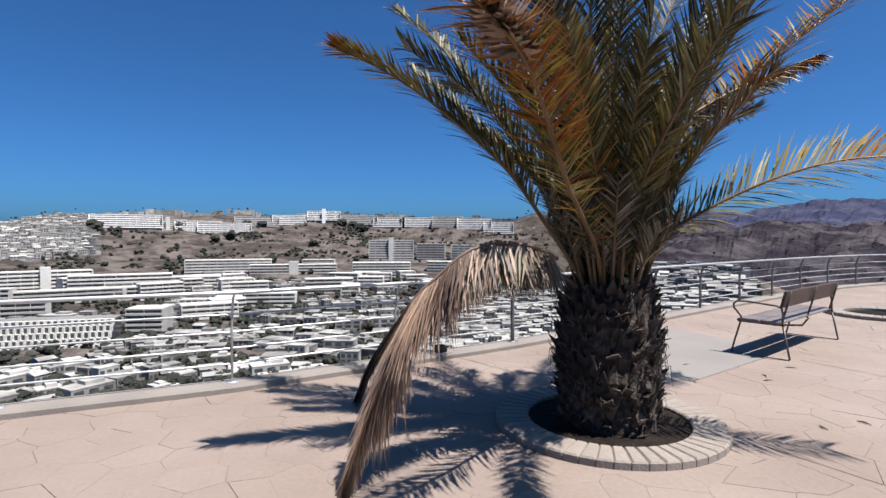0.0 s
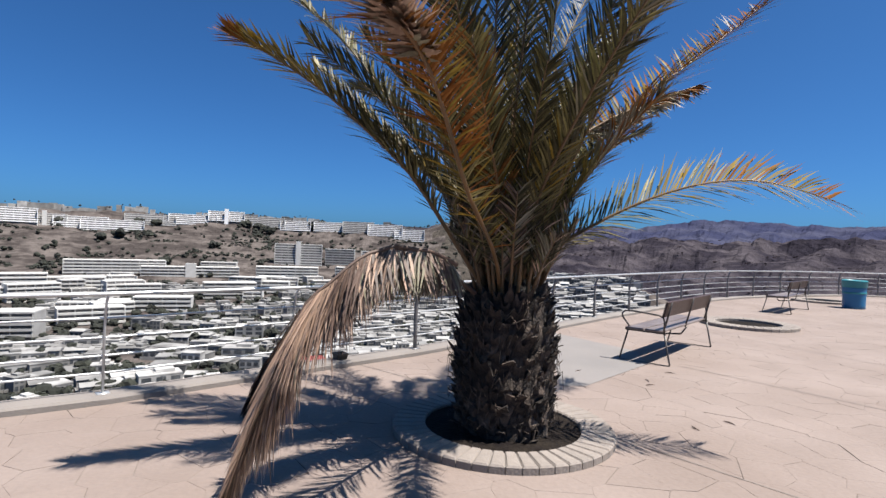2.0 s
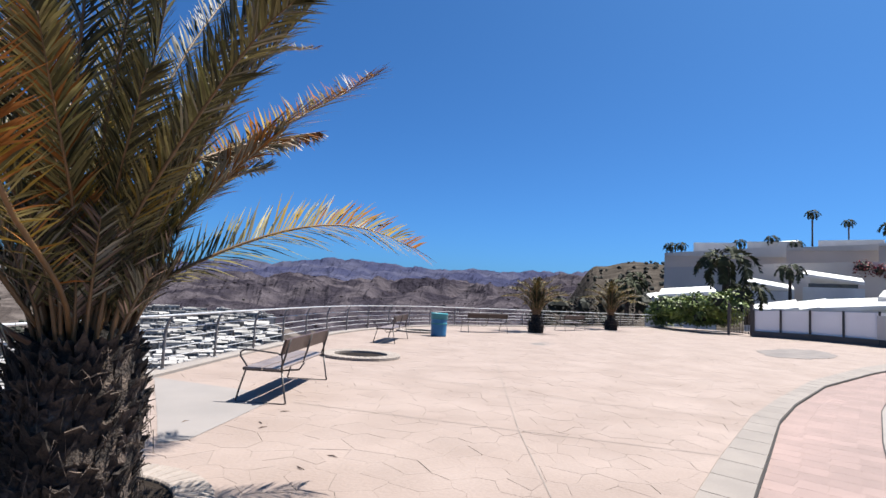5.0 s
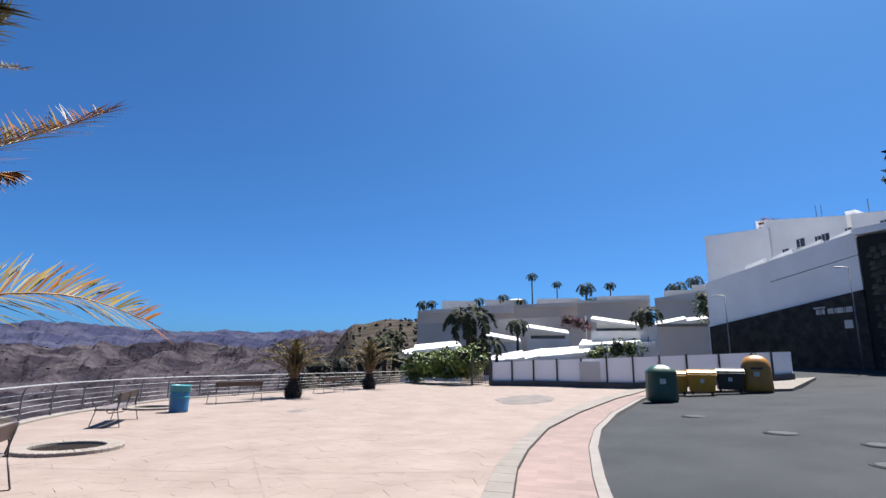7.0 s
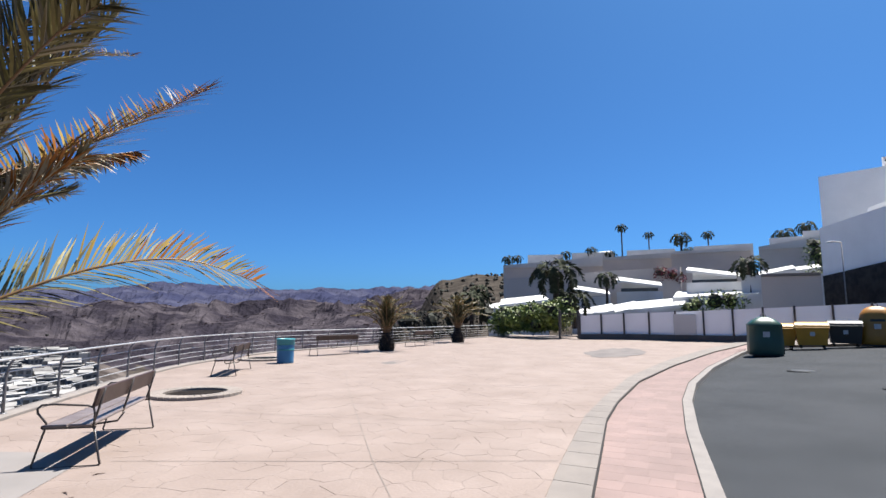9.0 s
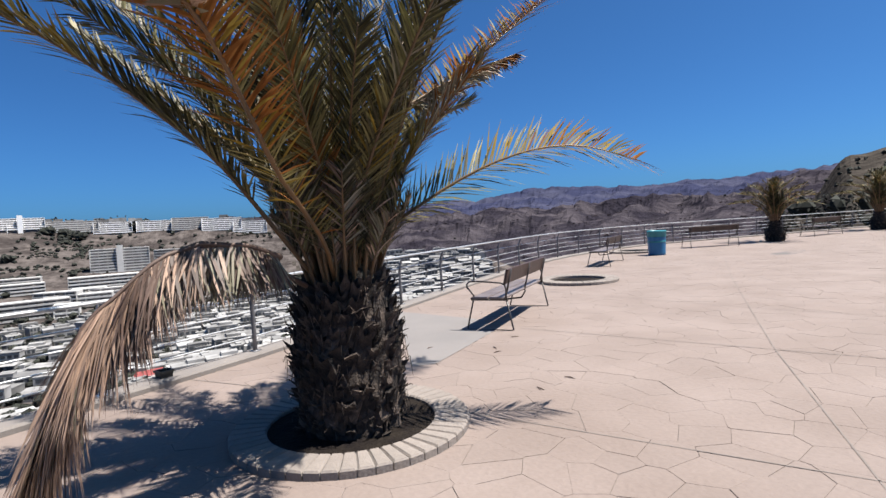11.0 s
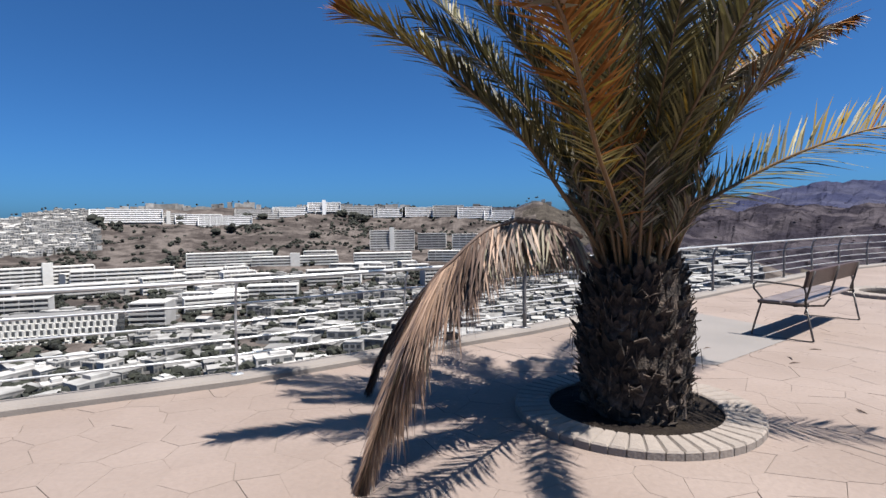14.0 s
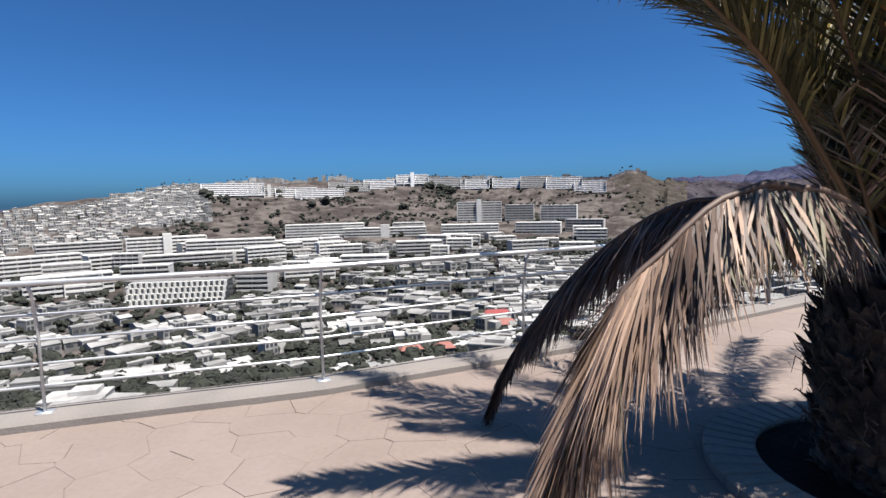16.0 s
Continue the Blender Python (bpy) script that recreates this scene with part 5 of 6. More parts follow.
def leafy(name, label, cat, blobs, seed, material, n, size):
    """Foliage: inner lumps coloured dark as shade between leaves, each with many small leaves round it."""
    rng = random.Random(seed)
    whole = thing(name, label, cat, blobs[0][0])
    base = Vector(blobs[0][0])
    for c, r in blobs:
        g = Geo()
        c = Vector(c) - base
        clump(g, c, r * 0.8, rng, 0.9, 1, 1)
        for _ in range(n):
            d = Vector((rng.gauss(0, 1), rng.gauss(0, 1), rng.gauss(0, 1))).normalized()
            p = c + Vector((d.x, d.y, d.z * 0.9)) * r * rng.uniform(0.7, 1.12)
            a = Vector((rng.gauss(0, 1), rng.gauss(0, 1), rng.gauss(0, 1))).normalized() * size * rng.uniform(0.6, 1.3)
            b = a.cross(d).normalized() * size * 0.55
            g.add([p - a, p + b, p + a, p - b], [[0, 1, 2, 3]], 0)
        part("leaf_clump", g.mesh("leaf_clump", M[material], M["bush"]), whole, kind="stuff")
    return whole


rngh = random.Random(3)
blobs = []
for k in range(26):
    u = k / 25
    x, y = 42.5 + (37.6 - 42.5) * u, 17.2 + (10.4 - 17.2) * u
    for j in range(2):
        blobs.append(((x + rngh.uniform(0.0, 1.6), y + rngh.uniform(-0.5, 0.5), 0.5 + rngh.uniform(0, 1.15) + 0.35 * u + 0.3 * j), rngh.uniform(0.6, 0.95)))
leafy("hedge", "bright green leafy hedge at the terrace end", "hedge", blobs, 4, "hedge", 260, 0.13)


def retaining():
    w = thing("retaining_wall", "high grey rendered retaining wall stepping up the hill", "wall")
    segs = (((69.29, 5.17), (79.46, 5.89), 100), ((79.45, 5.77), (85.94, 6.03), 97), ((85.94, 6.14), (92.74, 6.18), 94), ((93.42, 6.15), (98.76, 6.85), 88))
    for (a0, e0), (a1, e1), r in segs:
        g = Geo()
        wall_run(g, (xy(a0, r), xy(a1, r)), (hgt(r, e0), hgt(r, e1)), 1.0, 0.8)
        part("wall", g.mesh("wall", M["retain"]), w)
        g = Geo()
        wall_run(g, (xy(a0, r - 0.1), xy(a1, r - 0.1)), (hgt(r, e0) + 0.25, hgt(r, e1) + 0.25), hgt(r, min(e0, e1)) - 0.2, 1.1)
        part("coping", g.mesh("coping", M["offwhite"]), w)
    # lower step in front
    g = Geo()
    wall_run(g, (xy(69.31, 90), xy(78.58, 88), xy(86.69, 84)), (hgt(90, 3.89), hgt(88, 4.49), hgt(84, 4.75)), 0.5, 0.8)
    part("lower_wall", g.mesh("lower_wall", M["retain"]), w)


retaining()


def hill_house(az0, az1, r, el_base, el_lo, el_hi, rise=1, label="white hillside bungalow with a sloping white roof", win=2, pitch=2.1, d=9.0):
    """A bungalow seen gable-on: white walls, a mono-pitch roof slab, dark openings."""
    c = polar((az0 + az1) / 2, r)
    w = r * radians(az1 - az0)
    ho = thing("bungalow", label, "house", (c.x + 0.25, c.y + 0.4, 0), -(az0 + az1) / 2, group="hillside bungalows")
    b, lo, hi = hgt(r, el_base), hgt(r, el_lo), hgt(r, el_hi)
    zl, zr = (lo, hi) if rise > 0 else (hi, lo)
    v = [(-w / 2, 0, b - 6), (w / 2, 0, b - 6), (w / 2, d, b - 6), (-w / 2, d, b - 6), (-w / 2, 0, zl - 0.3), (w / 2, 0, zr - 0.3), (w / 2, d, zr + pitch - 0.35), (-w / 2, d, zl + pitch - 0.35)]
    part("wall", mesh_of("wall", v, [[0, 1, 5, 4], [1, 2, 6, 5], [2, 3, 7, 6], [3, 0, 4, 7], [4, 5, 6, 7]], M["hillwhite"]), ho)
    v = [(-w / 2 - 0.6, -1.4, zl - 0.65), (w / 2 + 0.6, -1.4, zr - 0.6), (w / 2 + 0.6, d + 0.3, zr + pitch), (-w / 2 - 0.6, d + 0.3, zl + pitch)]
    part("roof", mesh_of("roof", v + [(x, y, z + 0.3) for x, y, z in v], [[3, 2, 1, 0], [4, 5, 6, 7], [0, 1, 5, 4], [1, 2, 6, 5], [2, 3, 7, 6], [3, 0, 4, 7]], M["hillwhite"]), ho)
    for k in range(win):
        x = -w / 2 + w * (k + 0.5) / win
        g = Geo().box(x - 0.8, -0.05, b + 0.3, x + 0.8, 0.12, min(b + 2.1, min(zl, zr) - 0.5))
        wd = part("window", g.mesh("window", M["glass"]), ho)
        part("frame", Geo().box(x - 0.9, -0.10, b + 0.2, x + 0.9, -0.02, b + 0.3).mesh("frame", M["offwhite"]), wd)
    part("terrace_wall", Geo().box(-w / 2 - 0.5, -4.2, b - 6, w / 2 + 0.5, -4.0, b + 0.9).mesh("terrace_wall", M["hillwhite"]), ho)


UPPER = ((72.19, 75.12, 106, 5.67, 5.9, 6.14, 1), (76.74, 80.19, 106, 5.78, 6.19, 6.54, 1), (82.18, 85.95, 103, 5.83, 6.01, 6.35, 1), (88.35, 92.6, 101, 5.92, 6.14, 6.48, 1), (94.67, 97.16, 96, 6.23, 6.61, 7.05, 1), (97.21, 98.47, 94, 6.63, 7.18, 7.5, 1))
LOWER = ((69.36, 73.21, 62, -0.1, 1.48, 1.99, 1), (76.79, 79.68, 56, -0.65, 0.14, 0.92, 1), (78.88, 81.86, 57, -0.53, 0.36, 1.15, 1), (82.55, 86.38, 54, -0.41, 1.03, 1.47, 1), (81.15, 84.44, 72, 1.6, 3.19, 3.87, -1), (87.68, 91.36, 66, 2.23, 3.9, 4.68, -1), (86.47, 92.45, 60, 0.8, 2.12, 2.34, 1), (92.31, 95.5, 64, 2.72, 3.7, 4.46, 1), (94.76, 98.49, 64, 2.68, 4.07, 4.6, 1), (76.54, 79.58, 80, 1.27, 2.41, 3.1, -1), (68.11, 70.31, 66, 0.01, 0.91, 1.48, 1))
for h in UPPER:
    hill_house(*h, pitch=1.0)
for h in LOWER:
    hill_house(*h, pitch=0.2, d=5.0, win=3)


def block_house():
    ho = thing("block_house", "grey unpainted concrete block building", "building", (0, 0, 0))
    a, b = xy(93.36, 49), xy(97.64, 49)
    g = Geo()
    wall_run(g, (a, b), (hgt(47, 3.53), hgt(47, 3.49)), 0.5, 5.0)
    part("wall", g.mesh("wall", M["retain"]), ho)
    g = Geo()
    wall_run(g, (a, b), (hgt(47, 3.53) + 0.2, hgt(47, 3.49) + 0.2), hgt(47, 3.53) + 0.01, 5.4)
    part("roof", g.mesh("roof", M["curb"]), ho)


block_house()


def white_building():
    ho = thing("apartment_building", "large white apartment building on a dark stone base", "building")
    r0, r1 = 56.0, 46.0
    a0, a1 = xy(98.3, r0), xy(110.1, r1)
    # white wall with a sloping top, leaning foot on the stone base
    g = Geo()
    wall_run(g, (a0, a1), (hgt(r0, 7.58), hgt(r1, 11.0)), hgt(r0, 3.0) - 1.0, 0.8)
    part("white_wall", g.mesh("white_wall", M["white"]), ho)
    g = Geo()
    wall_run(g, (xy(98.3, r0 - 0.42), xy(110.1, r1 - 0.42)), (hgt(r0, 3.40), hgt(r1, 6.1)), 0.5, 0.9)
    part("stone_base", g.mesh("stone_base", M["stonedk"]), ho, "dark volcanic stone base")
    # turned stone wing
    a2 = xy(122.0, 42.0)
    g = Geo()
    wall_run(g, (xy(110.15, r1 - 0.3), a2), (hgt(r1, 10.5), hgt(42, 11.1)), 0.5, 0.9)
    part("stone_wing", g.mesh("stone_wing", M["mortar"]), ho, "dark volcanic stone side wing")
    g = Geo()
    wall_run(g, (xy(110.0, r1 - 0.3), a2), (hgt(r1, 11.2), hgt(42, 12.1)), hgt(r1, 10.6) + 0.02, 1.1)
    part("parapet", g.mesh("parapet", M["white"]), ho)
    # upper white volume and set-back floors
    g = Geo()
    wall_run(g, (xy(99.2, r0 + 5), xy(104.4, r0 + 3)), (hgt(r0 + 2, 12.2), hgt(r0, 12.4)), hgt(r0, 6.0), 5.0)
    part("upper_block", g.mesh("upper_block", M["white"]), ho)
    g = Geo()
    wall_run(g, (xy(104.8, r0 + 4), xy(111.5, r1 + 8), xy(120, 50)), (hgt(r0 + 2, 13.0), hgt(r1 + 6, 12.5), hgt(48, 12.0)), hgt(r0, 6.0), 6.0)
    part("set_back_floor", g.mesh("set_back_floor", M["white"]), ho)
    # uneven windows of the set-back floor
    runs = ((xy(104.8, r0 + 4), xy(111.5, r1 + 8)), (xy(111.5, r1 + 8), xy(120, 50)))
    for az0, az1, el0, el1, k in ((104.57, 105.02, 9.35, 10.2, 0), (105.69, 106.26, 10.26, 10.98, 0), (107.1, 107.5, 10.6, 11.05, 0), (107.6, 108.1, 10.6, 11.2, 0), (109.29, 109.66, 11.14, 11.46, 0), (111.7, 112.2, 11.45, 11.75, 1), (112.6, 113.9, 11.45, 11.72, 1)):
        (p, ra, ang), (q, rb, _) = meet(az0, *runs[k], 3.0), meet(az1, *runs[k], 3.0)
        z0, z1 = hgt((ra + rb) / 2, el0), hgt((ra + rb) / 2, el1)
        m = Matrix.Translation(((p.x + q.x) / 2, (p.y + q.y) / 2, z0)) @ Matrix.Rotation(ang, 4, "Z")
        w, h = (q - p).length / 2, z1 - z0
        wd = part("window", Geo().box(-w, -0.07, 0, w, 0.07, h, m=m).mesh("window", M["glass"]), ho)
        g = Geo()
        g.box(-w - 0.08, -0.10, -0.12, w + 0.08, 0.10, 0.0, m=m)
        g.box(-0.03, -0.10, 0.0, 0.03, 0.10, h, m=m)
        part("frame", g.mesh("frame", M["offwhite"]), wd)
    # stepped balcony parapets
    for k in range(4):
        a = 101.5 + k * 2.2
        r = float(np.interp(a, (98.3, 110.1), (r0, r1))) + 1.6
        el = float(np.interp(a, (98.3, 110.1), (7.58, 10.67))) + 0.55
        g = Geo()
        wall_run(g, (xy(a, r), xy(a + 1.6, r - 1.3)), (hgt(r, el), hgt(r, el + 0.35)), hgt(r, el) - 2.5, 0.25)
        part("balcony", g.mesh("balcony", M["white"]), ho)
    # thin shadow joint along the white wall, roof clutter and rail
    v = [(*xy(98.6, r0 - 0.66), hgt(r0, 5.9)), (*xy(109.9, r1 - 0.66), hgt(r1, 9.0)), (*xy(109.9, r1 - 0.66), hgt(r1, 9.06)), (*xy(98.6, r0 - 0.66), hgt(r0, 5.96))]
    part("wall_joint", mesh_of("wall_joint", v, [[0, 1, 2, 3]], M["plinth"]), ho)
    for az, r, el, w, h in ((110.1, 54, 12.5, 0.7, 0.25),):
        c = polar(az, r)
        m = Matrix.Translation((c.x + 0.25, c.y + 0.4, hgt(r, el) - 0.3)) @ Matrix.Rotation(radians(-az - 22), 4, "Z")
        part("roof_box", Geo().box(-w / 2, -0.8, 0, w / 2, 0.8, h + 0.3, m=m).mesh("roof_box", M["white"]), ho)
    for az in (106.9, 107.3, 110.6):
        c = polar(az, 54)
        part("antenna", Geo().tube([(c.x, c.y, hgt(54, 12.4)), (c.x, c.y, hgt(54, 13.7))], 0.03, 5).mesh("antenna", M["post"]), ho)
    # unreadable sign letters and a small plate on the stone base
    face = (xy(98.3, r0 - 0.42), xy(110.1, r1 - 0.42))
    for k, wide in enumerate((0.10, 0.05, 0.09, 0.0, 0.12, 0.07, 0.05, 0.11, 0.11, 0.03, 0.10, 0.11)):
        if not wide:
            continue
        p, r, ang = meet(106.45 + k * 0.21, *face, 0.48)
        m = Matrix.Translation((p.x, p.y, hgt(r, 4.25 + k * 0.015))) @ Matrix.Rotation(ang, 4, "Z")
        part("sign_bar", Geo().box(-wide, -0.03, 0, wide, 0.03, 0.36, m=m).mesh("sign_bar", M["label"]), ho)
    p, r, ang = meet(106.6, *face, 0.48)
    m = Matrix.Translation((p.x, p.y, hgt(r, 4.78))) @ Matrix.Rotation(ang, 4, "Z")
    part("sign_bar", Geo().box(-0.45, -0.03, 0, 0.45, 0.03, 0.10, m=m).mesh("sign_bar", M["label"]), ho)
    p, r, ang = meet(108.5, *face, 0.48)
    m = Matrix.Translation((p.x, p.y, hgt(r, 3.05))) @ Matrix.Rotation(ang, 4, "Z")
    part("sign_plate", Geo().box(-0.28, -0.04, 0, 0.28, 0.04, 0.55, bevel=0.01, m=m).mesh("sign_plate", M["offwhite"]), ho, "small pale plate")
    # single stones on the wing and the base
    rng = random.Random(21)
    kinds = []
    for k in range(5):
        w, h = rng.uniform(0.20, 0.36), rng.uniform(0.15, 0.26)
        v = [(-w, 0, -h), (w * 0.9, 0, -h * 0.9), (w, 0, h * 0.8), (-w * 0.8, 0, h), (-w * 0.8, -0.035, -h * 0.9), (w * 0.82, -0.045, -h * 0.82), (w * 0.9, -0.04, h * 0.7), (-w * 0.74, -0.03, h * 0.9)]
        kinds.append(mesh_of("stone", v, [[4, 5, 6, 7], [0, 1, 5, 4], [1, 2, 6, 5], [2, 3, 7, 6], [3, 0, 4, 7]], M["stonewall"]))
    parts_ = {o.name.split(".")[0]: o for o in ho.children}
    count = 0
    for name, azs, rs, tops in (("stone_wing", (110.3, 121.5), (r1 - 0.83, 41.5), (10.3, 10.8)),):
        a, b = Vector((*xy(azs[0], rs[0]), 0)), Vector((*xy(azs[1], rs[1]), 0))
        ln = (b - a).length
        ang = math.atan2(b.y - a.y, b.x - a.x)
        z = 1.2
        while z < 11.5:
            s = rng.uniform(0, 0.6)
            while s < ln:
                u = s / ln
                top = hgt(rs[0] + (rs[1] - rs[0]) * u, tops[0] + (tops[1] - tops[0]) * u)
                if z < top - 0.3 and z > lift(a.x, a.y) - 0.5 and count < 560 and s < 9.5:
                    p = a + (b - a) * u
                    part("stone", rng.choice(kinds), parts_[name], m=Matrix.Translation((p.x, p.y, z + rng.uniform(-0.09, 0.09))) @ Matrix.Rotation(ang, 4, "Z") @ Matrix.Rotation(rng.uniform(-0.12, 0.12), 4, "Y"))
                    count += 1
                s += rng.uniform(0.45, 0.62)
            z += 0.42


white_building()


def street_lamp(az, r, el0, el1):
    b, t = lift(*xy(az, r)) - 0.1, hgt(r, el1)
    p = xy(az, r)
    lp = thing("street_lamp", "slim grey street lamp with a flat head", "street lamp", (p[0], p[1], b), -az)
    h = t - b
    part("pole", Geo().tube([(0, 0, 0), (0, 0, h * 0.4), (0, 0, h)], [0.055, 0.042, 0.032], 8).mesh("pole", M["post"], smooth=True), lp)
    part("arm", Geo().tube([(0, 0, h - 0.02), (-0.3, 0, h + 0.06), (-0.45, 0, h + 0.06)], 0.03, 6).mesh("arm", M["post"]), lp)
    part("lamp_head", Geo().box(-0.75, -0.09, h + 0.03, -0.35, 0.09, h + 0.10, bevel=0.02).mesh("lamp_head", M["post"]), lp)


street_lamp(99.35, 44, 1.16, 6.28)
street_lamp(109.0, 44.0, 0.05, 8.15)


def bell_container(x, y, rz, colour, label, s=1.0, boxy=False):
    c = thing("recycling_container", label, "container", (x, y, lift(x, y) - 0.11), rz, group="recycling containers by the road")
    c.scale = (0.86, 0.86, 0.88)
    w, d, h = 0.72 * s, 0.62 * s, 1.78 * s
    v, f = [], []
    prof = ((0.92, 0.05), (1.0, 0.12), (0.97, 0.5), (0.92, 1.15), (0.86, 1.35), (0.72, 1.53), (0.5, 1.66), (0.2, 1.72))
    if boxy:
        prof = ((0.95, 0.05), (1.0, 0.10), (0.98, 0.7), (0.95, 1.30), (0.98, 1.33), (0.98, 1.38), (0.6, 1.60), (0.25, 1.72))
    n, p = 20, 10 if boxy else 4
    for q, z in prof:
        for j in range(n):
            a = 2 * math.pi * j / n
            cx, cy = math.cos(a), math.sin(a)
            k = (abs(cx) ** p + abs(cy) ** p) ** (-1 / p)
            v.append((w * q * k * cx, d * q * k * cy, z * h / 1.72))
    for k in range(len(prof) - 1):
        for j in range(n):
            f.append([k * n + j, k * n + (j + 1) % n, (k + 1) * n + (j + 1) % n, (k + 1) * n + j])
    f += [list(range(n))[::-1], [(len(prof) - 1) * n + j for j in range(n)]]
    part("body", mesh_of("body", v, f, M[colour], smooth=True), c)
    part("label", Geo().box(-0.16, -d - 0.012, 0.85, 0.12, -d * 0.9, 1.1).mesh("label", M["label"]), c, "pale printed label")
    part("slot", Geo().box(-0.3, -d * 0.93, 1.22, 0.3, -d * 0.85, 1.34).mesh("slot", M["darkbin"]), c)
    part("lifting_ring", Geo().tube([(-0.1, 0, h - 0.02), (-0.1, 0, h + 0.1), (0, 0, h + 0.14), (0.1, 0, h + 0.1), (0.1, 0, h - 0.02)], 0.02, 6).mesh("lifting_ring", M["post"]), c)
    part("base", Geo().box(-w * 0.9, -d * 0.9, 0.0, w * 0.9, d * 0.9, 0.07).mesh("base", M["darkbin"]), c)


def wheeled_container(x, y, rz, colour, label):
    c = thing("wheeled_container", label, "container", (x, y, lift(x, y) - 0.11), rz, group="wheeled rubbish containers by the road")
    c.scale = (0.87, 0.87, 0.92)
    v = [(-0.62, -0.42, 0.18), (0.62, -0.42, 0.18), (0.62, 0.42, 0.18), (-0.62, 0.42, 0.18), (-0.72, -0.55, 1.02), (0.72, -0.55, 1.02), (0.72, 0.55, 1.1), (-0.72, 0.55, 1.1)]
    part("body", mesh_of("body", v, [[3, 2, 1, 0], [4, 5, 6, 7], [0, 1, 5, 4], [1, 2, 6, 5], [2, 3, 7, 6], [3, 0, 4, 7]], M[colour]), c)
    part("rim", Geo().box(-0.76, -0.6, 0.98, 0.76, 0.6, 1.05, bevel=0.02).mesh("rim", M[colour]), c)
    g = Geo()
    vv = []
    for j in range(9):
        a = math.pi * j / 8
        vv += [(-0.74, -0.58 * math.cos(a), 1.06 + 0.24 * math.sin(a)), (0.74, -0.58 * math.cos(a), 1.06 + 0.24 * math.sin(a))]
    g.add(vv, [[2 * j, 2 * j + 1, 2 * j + 3, 2 * j + 2] for j in range(8)] + [[2 * j for j in range(9)], [2 * j + 1 for j in range(8, -1, -1)]])
    part("lid", g.mesh("lid", M[colour], smooth=False), c)
    for sx in (-0.5, 0.5):
        for sy in (-0.33, 0.33):
            part("wheel", Geo().tube([(sx - 0.03, sy, 0.09), (sx + 0.03, sy, 0.09)], 0.09, 12).mesh("wheel", M["tyre"]), c)
    part("label", Geo().box(-0.1, -0.535, 0.62, 0.1, -0.48, 0.82).mesh("label", M["label"]), c)


bell_container(26.6, -0.95, -84, "green", "dark green bottle container with a pyramid top by the kerb", boxy=True)
wheeled_container(30.6, -1.80, -88, "yellow", "yellow wheeled container with a rounded lid")
wheeled_container(30.2, -3.02, -92, "yellow", "yellow wheeled container with a rounded lid")
wheeled_container(30.8, -4.36, -94, "darkbin", "dark wheeled rubbish container by the road")
bell_container(31.0, -5.60, -98, "amber", "amber bell-shaped recycling container by the road", 1.12)

# pale concrete ramp and island behind the containers
g = Geo()
v = [(31.5, -7.2), (38.2, -10.2), (38.0, -8.6), (34.5, -1.5), (32.0, -1.2)]
g.add([(x, y, lift(x, y) - 0.4) for x, y in v] + [(x, y, lift(x, y) - 0.02) for x, y in v], [[5, 6, 7, 8, 9]] + [[k, (k + 1) % 5, 5 + (k + 1) % 5, 5 + k] for k in range(5)])
tagged(new("pavement_island", g.mesh("pavement_island", M["slab"])), "pale concrete footpath behind the containers", "pavement", kind="structure")


def tall_palm(az, r, el0, el1, seed, big=1.0, label="tall palm with a small round crown", lean=0.0, fan=True):
    rng = random.Random(seed)
    p = xy(az, r)
    b, t = hgt(r, el0), hgt(r, el1)
    tree = thing("palm_tree", label, "palm tree", (p[0], p[1], b - 1.5), group="palms on the hillside")
    h = t - b + 1.5
    part("trunk", Geo().tube([(0, 0, 0), (lean * 0.4, 0, h * 0.5), (lean, 0, h)], [0.28 * big, 0.2 * big, 0.22 * big], 8).mesh("trunk", M["bark"], smooth=True), tree)
    ln = 2.0 * big
    kinds = []
    for k in range(3):
        c = [(0, 0, 0), (ln * 0.4, 0, ln * 0.22), (ln * 0.75, 0, ln * (0.1 - 0.1 * k)), (ln, 0, ln * (-0.2 - 0.15 * k))]
        kinds.append(leaflets(c, rng, pairs=18, length=0.55 * big, width=0.16 * big, pick=pk((1, ((0, 1.0),)))).mesh("frond", M["palmfar"]))
    for k in range(13):
        a = 2.399 * k
        el = radians(-50 + 125 * k / 26)
        part("frond", kinds[k % 3], tree, m=Matrix.Translation((lean, 0, h)) @ Matrix.Rotation(a, 4, "Z") @ Matrix.Rotation(-el, 4, "Y"))


for k, (az, r, e0, e1, bg) in enumerate(((81.4, 108, 5.75, 9.04, 1), (83.97, 108, 5.72, 8.16, 0.85), (86.9, 104, 5.78, 7.74, 1.5), (89.3, 106, 5.84, 7.89, 0.95), (95.52, 100, 6.25, 7.46, 1.5), (97.18, 100, 6.46, 7.98, 1.3), (69.81, 108, 5.18, 6.11, 1.2), (70.76, 108, 5.19, 6.18, 1), (75.78, 104, 5.79, 6.49, 1), (78.35, 102, 5.78, 6.83, 1), (80.18, 102, 5.65, 6.35, 1.1), (87.51, 102, 5.65, 6.4, 1), (66.77, 60, 0.01, 2.82, 1.2), (79.69, 66, 1.27, 4.01, 1.2), (92.46, 60, 2.74, 4.94, 1.4))):
    tall_palm(az, r, e0, e1, 40 + k, bg * 0.62)
tall_palm(74.53, 46, 1.02, 4.8, 60, 1.2, "broad dark palm with drooping fronds behind the hedge")
tall_palm(76.35, 47, 0.57, 1.99, 61, 0.85, "dark palm with drooping fronds behind the hedge")
tall_palm(65.8, 46, 0.6, 2.0, 62, 0.8, "dark palm beyond the railing")

